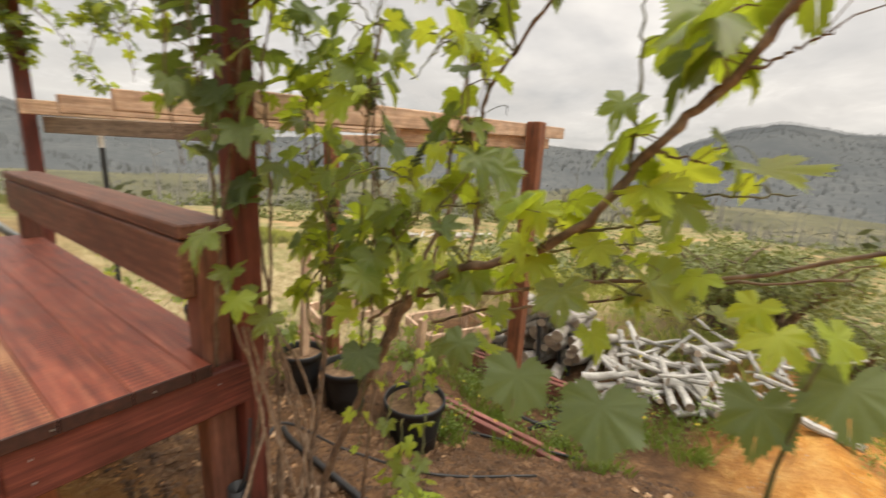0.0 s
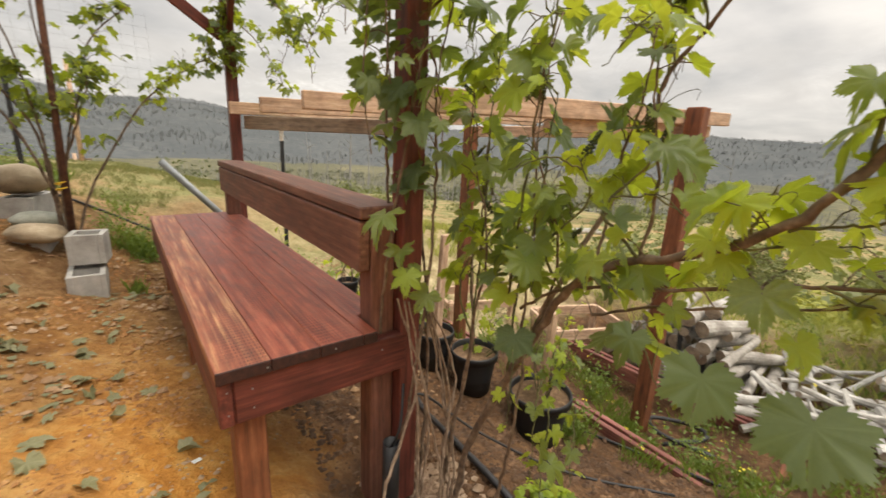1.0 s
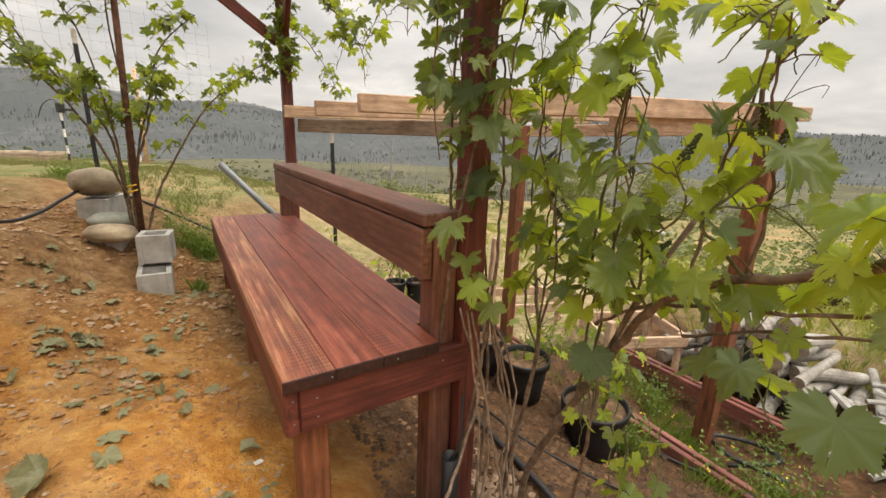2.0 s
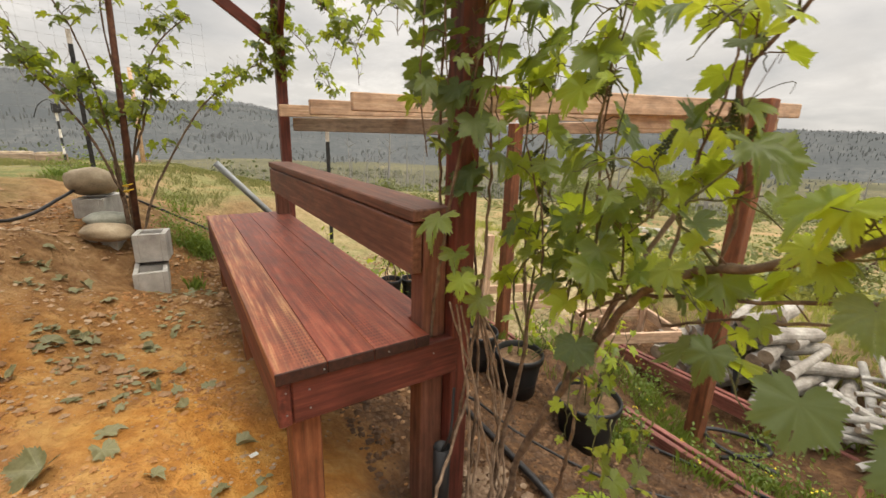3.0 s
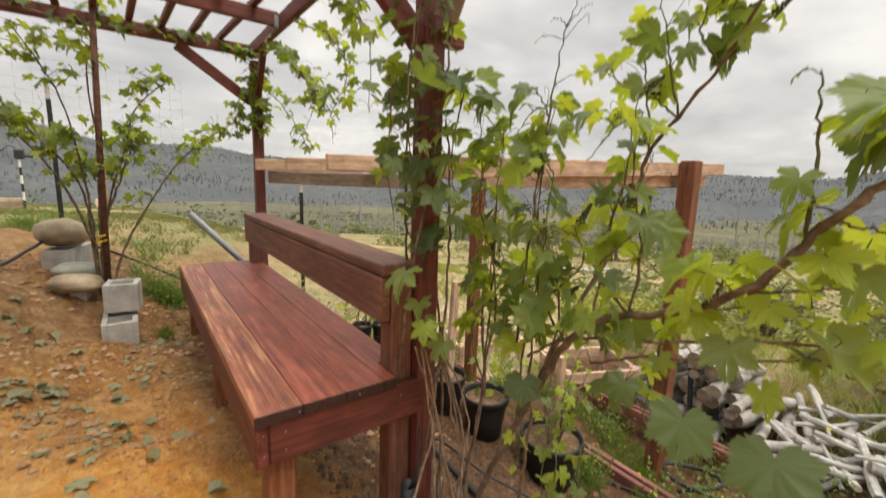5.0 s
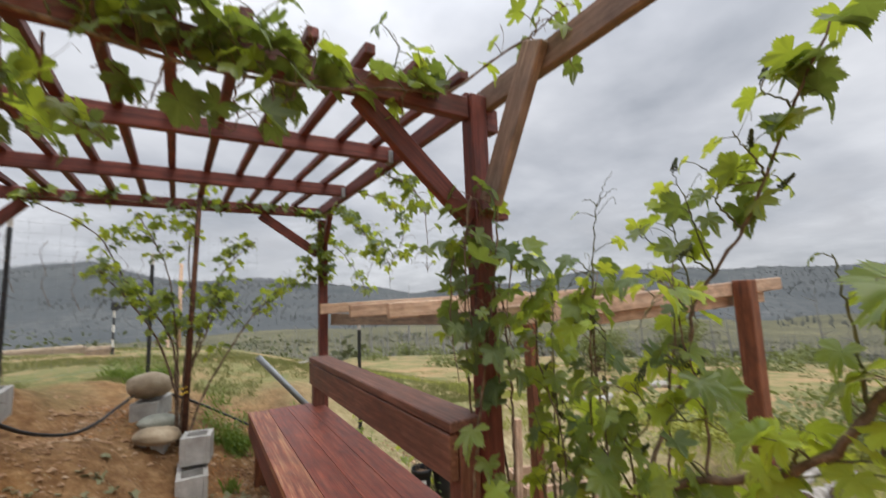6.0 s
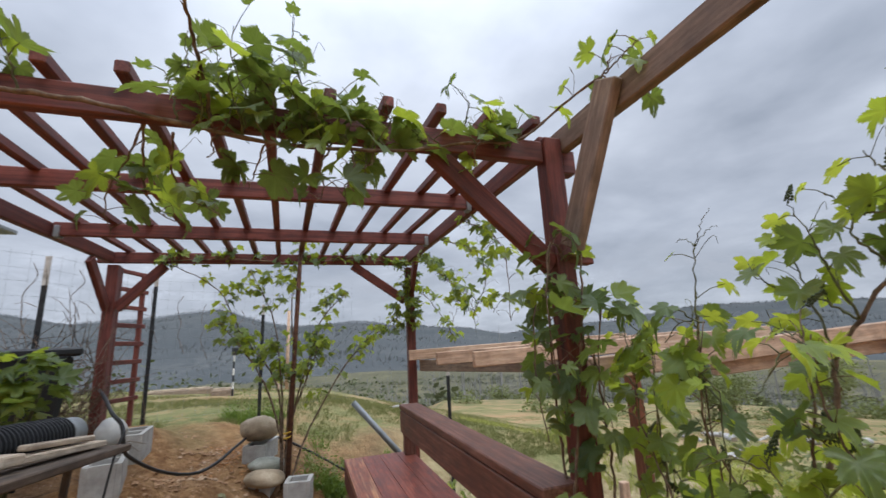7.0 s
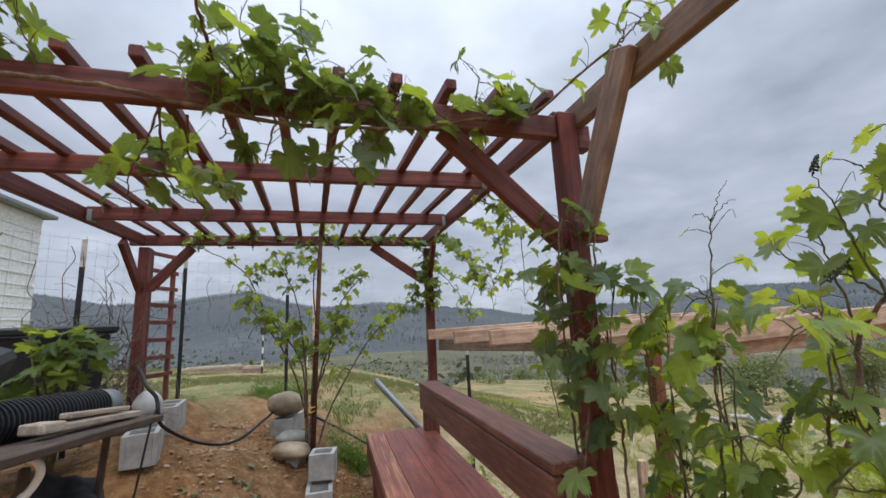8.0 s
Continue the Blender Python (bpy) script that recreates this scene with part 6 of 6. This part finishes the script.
# ---- cart, pipe and tub by the corner post ----
cart = thing("handcart", (-1.4, 0.6, 0.3), "weathered handcart with a dark wooden deck and thin legs", "handcart")
M_DECK = wood("weathered_deck_wood", (0.06, 0.042, 0.03), (0.11, 0.08, 0.058), (0.18, 0.135, 0.10), 0.85, 0.2)
for i in range(4):
    x = -1.17 - i * 0.145
    board("deck_board", (x, 0.05, 1.03 - 0.005 * i), (x + 0.05 - 0.012 * i, 1.06 - 0.03 * i, 0.955), 0.14, 0.03, M_DECK, cart)
for x, y in ((-1.2, 0.35), (-1.2, 0.85), (-1.6, 0.35), (-1.6, 0.85)):
    board("leg", (x, y - 0.1, ground_z(x, y) - 0.03), (x, y + 0.03, 0.95), 0.024, 0.024, M_DECK, cart, "thin dark leg", up=(0, 1, 0))
part("wheel", lathe([(0.05, -0.03), (0.13, -0.045), (0.17, -0.03), (0.18, 0), (0.17, 0.03), (0.13, 0.045), (0.05, 0.03)], 24), M_PLASTIC, cart, "black rubber tyre", pose(-1.38, 0.9, ground_z(-1.38, 0.9) + 0.19, 0, 90, 30), True)
part("axle_frame", tube(curve_points([(-1.2, 0.1, 0.85), (-1.25, 0.35, 0.8), (-1.3, 0.6, 0.62), (-1.36, 0.9, 0.52)], 12), 0.016, 8), M_STEEL, cart, "", smooth=True)
sack = bmesh.new()
bmesh.ops.create_icosphere(sack, subdivisions=4, radius=1)
for v in sack.verts:
    v.co *= 1 + .22 * noise.noise(v.co * 1.8 + Vector((4, 0, 0)))
    v.co = Vector((v.co.x * .22, v.co.y * .36, max(v.co.z, -.7) * .26))
sk = new("sack", mesh_of("sack", sack, plain("dark_grey_cloth", (0.035, 0.035, 0.038), 0.85), True))
sk.matrix_basis = Matrix.Translation((-1.30, 0.50, ground_z(-1.3, 0.5) + 0.17))
tagged(sk, "dark grey sack heaped under the handcart", "sack")
M_CLOTH = speckled("dark_tarp_cloth", (0.012, 0.012, 0.013), (0.03, 0.03, 0.032), (0.06, 0.058, 0.055), 7, 0.8)
for cx, cy, h, seed, lab in ((-1.38, 0.30, 0.46, 3, "black crumpled tarp heaped under the handcart"), (-1.33, 0.74, 0.44, 6, "dark grey bag slumped beside the handcart wheel")):
    bm = bmesh.new()
    bmesh.ops.create_icosphere(bm, subdivisions=4, radius=1)
    for v in bm.verts:
        v.co *= 1 + .25 * noise.noise(v.co * 1.7 + Vector((seed, 0, 0))) + .08 * noise.noise(v.co * 6 + Vector((0, seed, 0)))
        v.co = Vector((v.co.x * .23, v.co.y * .33, max(v.co.z, -.6) * h))
    ob = new("tarp", mesh_of("tarp", bm, M_CLOTH, True))
    ob.matrix_basis = Matrix.Translation((cx, cy, ground_z(cx, cy) + h * .5))
    tagged(ob, lab, "tarp")
# Another tarp, added to keep the ground under the cart as dark as shade.
bm = bmesh.new()
bmesh.ops.create_icosphere(bm, subdivisions=5, radius=1)
for v in bm.verts:
    v.co *= 1 + .2 * noise.noise(v.co * 2.2 + Vector((9, 0, 0))) + .1 * abs(noise.noise(v.co * 5))
    v.co = Vector((v.co.x * .40, v.co.y * .46, max(v.co.z, -.5) * .30))
heap = new("tarp", mesh_of("tarp", bm, M_CLOTH, True))
heap.matrix_basis = Matrix.Translation((-1.60, 0.80, ground_z(-1.6, 0.8) + .10))
tagged(heap, "black crumpled tarp added to darken the ground under the handcart", "tarp")
hook = thing("plastic_handle", (-1.18, 0.31, 0.85), "white curved plastic handle against the dark tarp", "handle")
part("grip", tube(curve_points([(-1.175, 0.335, 0.985), (-1.145, 0.34, 0.965), (-1.14, 0.34, 0.93), (-1.155, 0.325, 0.89), (-1.175, 0.31, 0.85), (-1.19, 0.30, 0.6)], 16), [0.006 + 0.006 * (i < 14) for i in range(17)], 8), M_WHITE, hook, smooth=True)
prof, n = [(0.045, 0)], 46
for i in range(n):
    z = i / n * 0.95
    prof += [(0.060, z), (0.060, z + .008), (0.074, z + .011), (0.074, z + .018)]
prof += [(0.05, 0.96), (0.048, 0.9)]
cp = thing("drain_pipe", (-1.36, 0.5, 1.05), "black corrugated drain pipe lying on the handcart", "pipe")
part("ribbed_tube", lathe(prof, 20), M_PLASTIC, cp, "", along((-1.40, -0.02, 1.10), (-1.28, 0.96, 1.045)) @ pose(-0.48, 0, 0, 0, 90, 0))
part("cuff", lathe([(0.045, 0), (0.065, 0), (0.065, 0.09), (0.05, 0.09), (0.05, 0.01)], 20), M_STEEL, cp, "grey end cuff", along((-1.40, -0.02, 1.10), (-1.28, 0.96, 1.045)) @ pose(0.475, 0, 0, 0, 90, 0), True)
M_PALE = wood("pale_sawn_pine", (0.36, 0.28, 0.20), (0.50, 0.41, 0.31), (0.64, 0.56, 0.45), 0.75, 0.2)
for a, b, w, h in (((-1.20, 0.50, 1.04), (-1.15, 0.98, 0.995), 0.07, 0.025), ((-1.21, 0.40, 1.055), (-1.19, 0.48, 1.05), 0.09, 0.035), ((-1.20, 0.56, 1.068), (-1.16, 0.92, 1.03), 0.045, 0.02)):
    oc = thing("offcut", Vector(a), "pale sawn lumber offcut lying on the handcart", "offcut", "lumber offcuts")
    board("piece", a, b, w, h, M_PALE, oc)
tub = thing("tub", (-2.0, 1.75, 0.7), "large black plastic tub planter behind the handcart", "tub")
bm = box(0.95, 0.5, 0.70, 0.03)
for v in bm.verts:
    k = 0.86 + 0.2 * (v.co.z + 0.35)
    v.co.x *= k; v.co.y *= k
tub_at = pose(-2.20, 1.92, 1.04, 0, 0, 26)
part("tub_body", bm, M_PLASTIC, tub, "", tub_at)
for dx, dy, sx, sy in ((0, -.26, 1.02, .05), (0, .26, 1.02, .05), (-.485, 0, .05, .47), (.485, 0, .05, .47)):
    part("tub_rim", box(sx, sy, 0.05, 0.012), M_PLASTIC, tub, "", tub_at @ Matrix.Translation((dx, dy, 0.36)))
tool = thing("tool_case", (-1.42, 0.42, 1.04), "black tool case standing on the handcart", "case")
part("case", box(0.20, 0.26, 0.14, 0.02), M_PLASTIC, tool, "", pose(-1.40, 0.36, 1.26, 8, 20, 20))
part("prop", tube([(-1.50, 0.36, 1.02), (-1.46, 0.36, 1.2)], 0.02, 8), M_PLASTIC, tool)
art = thing("artichoke_plant", (-1.72, 1.5, 0.75), "lobed bright green leafy plant beside the tub", "plant")
r = random.Random(8)
for i in range(64):
    a, h, q = r.uniform(0, 6.3), r.uniform(0, 0.36), r.uniform(0.04, 0.19)
    put_leaf(art, leaf_pose((-1.70 + q * math.cos(a), 1.46 + q * math.sin(a), 1.04 + h), a, r.uniform(.05, .095), r, r.uniform(-.5, .7)), r.choice(("dark", "broad_dark", "mid")), r)
bm = bmesh.new()
for i in range(7):
    a = i * .9
    join_tube(bm, [(-1.72, 1.5, 0.55), (-1.72 + .05 * math.cos(a), 1.5 + .05 * math.sin(a), .95), (-1.72 + .12 * math.cos(a), 1.5 + .12 * math.sin(a), 1.3)], .012, .006, 6)
part("stem", bm, M_SHOOT, art, smooth=True)
dry = thing("dry_brush", (-1.95, 2.35, 0.7), "heap of dry grey twigs against the fence", "brush")
bm = bmesh.new()
for i in range(620):
    p = Vector((-1.98 + r.gauss(0, .17), 2.38 + r.gauss(0, .12), 0.65 + abs(r.gauss(0, .36))))
    e = p + Vector((r.uniform(-1, 1), r.uniform(-1, 1), r.uniform(-.3, 1.2))).normalized() * r.uniform(.12, .4)
    join_tube(bm, [p, p.lerp(e, .5) + Vector((0, 0, .02)), e], .003, .0015, 3)
part("twig_tangle", bm, M_CANE, dry)
for i in range(16):
    x = -3.2 + i * 0.14
    k = 0.5 + 0.5 * math.sin(i * 2.3)
    y = 1.4 + (x + 3.4) / 1.24 * 1.12 if x < -2.16 else 2.52 + (x + 2.16) / .36 * 1.17
    dv = thing("dry_vine", (x, y - .02, 1.3), "bare wiry dried vine stem hanging in the fence", "vine", "dried fence stems")
    part("stem", tube(curve_points([(x, y - .015, 2.12 - .2 * k), (x + .05 * math.sin(i), y - .015, 2.02 - .2 * k), (x - .03, y - .015, 1.9 - .2 * k), (x + .05 * math.cos(i * 3), y - .015, 1.8 - .2 * k), (x - .04 * k, y - .015, 1.68 - .2 * k), (x + .05, y - .015, 1.5 - .25 * k)], 18), .003, 4), M_CANE, dv)

# ---- litter on the clay ----
r = random.Random(21)
FALLEN = [leaf_mesh("fallen_leaf", M_DRY, 60 + i, 0.75 - .3 * i, 0.5 - .3 * i, True) for i in range(4)]
BIG_FALLEN = [(-.62, .5, .088), (-.47, .52, .07), (-.48, .64, .066), (-.16, .27, .062), (-.06, .46, .048), (-.72, 1.27, .07), (-.58, 1.84, .06), (-.26, 1.07, .05), (-.80, 1.02, .06), (-.33, .36, .05), (-.37, 1.3, .05), (-.66, 1.42, .055)]
for i in range(52):
    if i < len(BIG_FALLEN):
        x, y, size = BIG_FALLEN[i]
    else:
        # the rest lie in loose drifts
        cx, cy = ((-.62, 1.30), (-.45, 1.50), (-.78, 1.9), (-.30, .95), (-.9, 2.05))[i % 5]
        x, y, size = cx + r.gauss(0, .12), cy + r.gauss(0, .13), r.uniform(.028, .05)
    ob = new("fallen_leaf", FALLEN[i % 4])
    ob.matrix_basis = pose(x, y, ground_z(x, y) + .012, r.uniform(-14, 14), r.uniform(-14, 14), r.uniform(0, 360)) @ Matrix.Diagonal((size, size * r.uniform(.6, 1), size, 1))
    tagged(ob, "curled grey-green fallen vine leaf on the clay", "leaf", "fallen leaves")
scrap = new("paper_scrap", mesh_of("paper_scrap", box(0.030, 0.018, 0.004, 0.001), M_WHITE))
scrap.matrix_basis = pose(-0.035, 0.40, ground_z(-0.035, 0.40) + 0.006, 4, 6, 20)
tagged(scrap, "tiny white scrap of paper on the clay", "scrap")


def pebble(r, p, verts, faces):
    x, y, z, s = p
    n = len(verts)
    a0 = r.uniform(0, 6)
    for k in range(5):
        a = a0 + k * 1.2566
        q = s * r.uniform(.8, 1.2)
        verts.append((x + q * math.cos(a), y + q * .8 * math.sin(a), z + s * r.uniform(.1, .5)))
    verts.append((x + s * r.uniform(-.3, .3), y + s * r.uniform(-.3, .3), z + s * r.uniform(.7, 1.1))); verts.append((x, y, z - s * .3))
    for k in range(5):
        faces.extend(((n + k, n + (k + 1) % 5, n + 5), (n + (k + 1) % 5, n + k, n + 6)))


def on_path(r):
    x, y = r.uniform(-1.4, 2.2), r.uniform(-1.2, 3.6)
    if noise.noise(Vector((x * 1.6, y * 1.6, 12))) - (0.15 if x > 0.75 else 0) < r.uniform(*((-0.35, 0.35) if y > 0.75 else (-0.02, 0.45))):
        return None
    return (x, y, ground_z(x, y) - .001, 0.003 + (0.024 if y > 0.8 or x > 0.3 else 0.012) * r.random() ** 4)


def clod_place(r):
    x, y = r.uniform(-1.3, 0.6), r.uniform(-.6, 3.4)
    if noise.noise(Vector((x * 1.9, y * 1.9, 52))) < r.uniform(0.0, 0.5):
        return None
    return (x, y, ground_z(x, y) - .002, 0.0025 + 0.014 * r.random() ** 4)


stuff("clods", scatter_mesh(36000, clod_place, pebble, 33), speckled("clay_clod", (0.20, 0.085, 0.03), (0.38, 0.18, 0.065), (0.52, 0.30, 0.13), 9, 0.95), "crumbled orange clay clods on the path", "clods")
stuff("soil_clods", scatter_mesh(14000, lambda r: (lambda x, y: (x, y, ground_z(x, y) - .002, 0.004 + 0.022 * r.random() ** 3))(r.uniform(0.35, 2.35), r.uniform(-1.2, 2.4)), pebble, 35), speckled("dark_soil_clod", (0.045, 0.024, 0.013), (0.10, 0.054, 0.028), (0.22, 0.125, 0.065), 9, 0.95), "dark brown soil crumbs in the garden bed", "soil")
stuff("gravel", scatter_mesh(30000, on_path, pebble, 12), speckled("path_pebble", (0.22, 0.11, 0.05), (0.36, 0.22, 0.12), (0.52, 0.40, 0.28), 6, 0.9), "small pebbles and clods strewn over the clay", "gravel")


def flake(r, p, verts, faces):
    x, y, z, s = p
    a = r.uniform(0, 6.3)
    n = len(verts)
    for k, q in enumerate((1, .6, 1, .7, .9)):
        b = a + k * 1.2566
        verts.append((x + s * q * math.cos(b), y + s * q * math.sin(b), z + .004 + r.uniform(0, .5) * s))
    faces.append((n, n + 1, n + 2, n + 3, n + 4))


def litter_place(r):
    x, y = r.uniform(-1.2, 0.0), r.uniform(-.4, 2.2)
    if noise.noise(Vector((x * 2.6, y * 2.6, 31))) < 0.22:
        return None
    return (x, y, ground_z(x, y), r.uniform(.008, .026))


stuff("leaf_litter", scatter_mesh(1500, litter_place, flake, 14), M_DRY, "crumbled grey-green leaf litter in patches on the clay", "leaf litter")
stuff("mulch", scatter_mesh(420, lambda r: (lambda x, y: (x, y, ground_z(x, y), r.uniform(.010, .030)))(r.gauss(.70, .09), r.gauss(-.12, .15)), pebble, 13), speckled("pale_mulch", (0.12, 0.07, 0.04), (0.23, 0.155, 0.10), (0.40, 0.31, 0.23), 12, 0.95), "pale stones and dead leaves round the post foot", "mulch")
lettuce = thing("leafy_weed", (1.08, -0.30, -0.5), "low bright green rosette weed on the garden soil", "weed")
for i in range(60):
    a = r.uniform(0, 6.3); q = r.uniform(0, .10)
    x, y = 1.08 + q * math.cos(a), -0.30 + q * math.sin(a)
    put_leaf(lettuce, leaf_pose((x, y, ground_z(1.08, -.30) + .02 + .09 * r.random()), a, r.uniform(.028, .05), r, r.uniform(-.7, .5)), r.choice(("young", "mid", "young")), r)
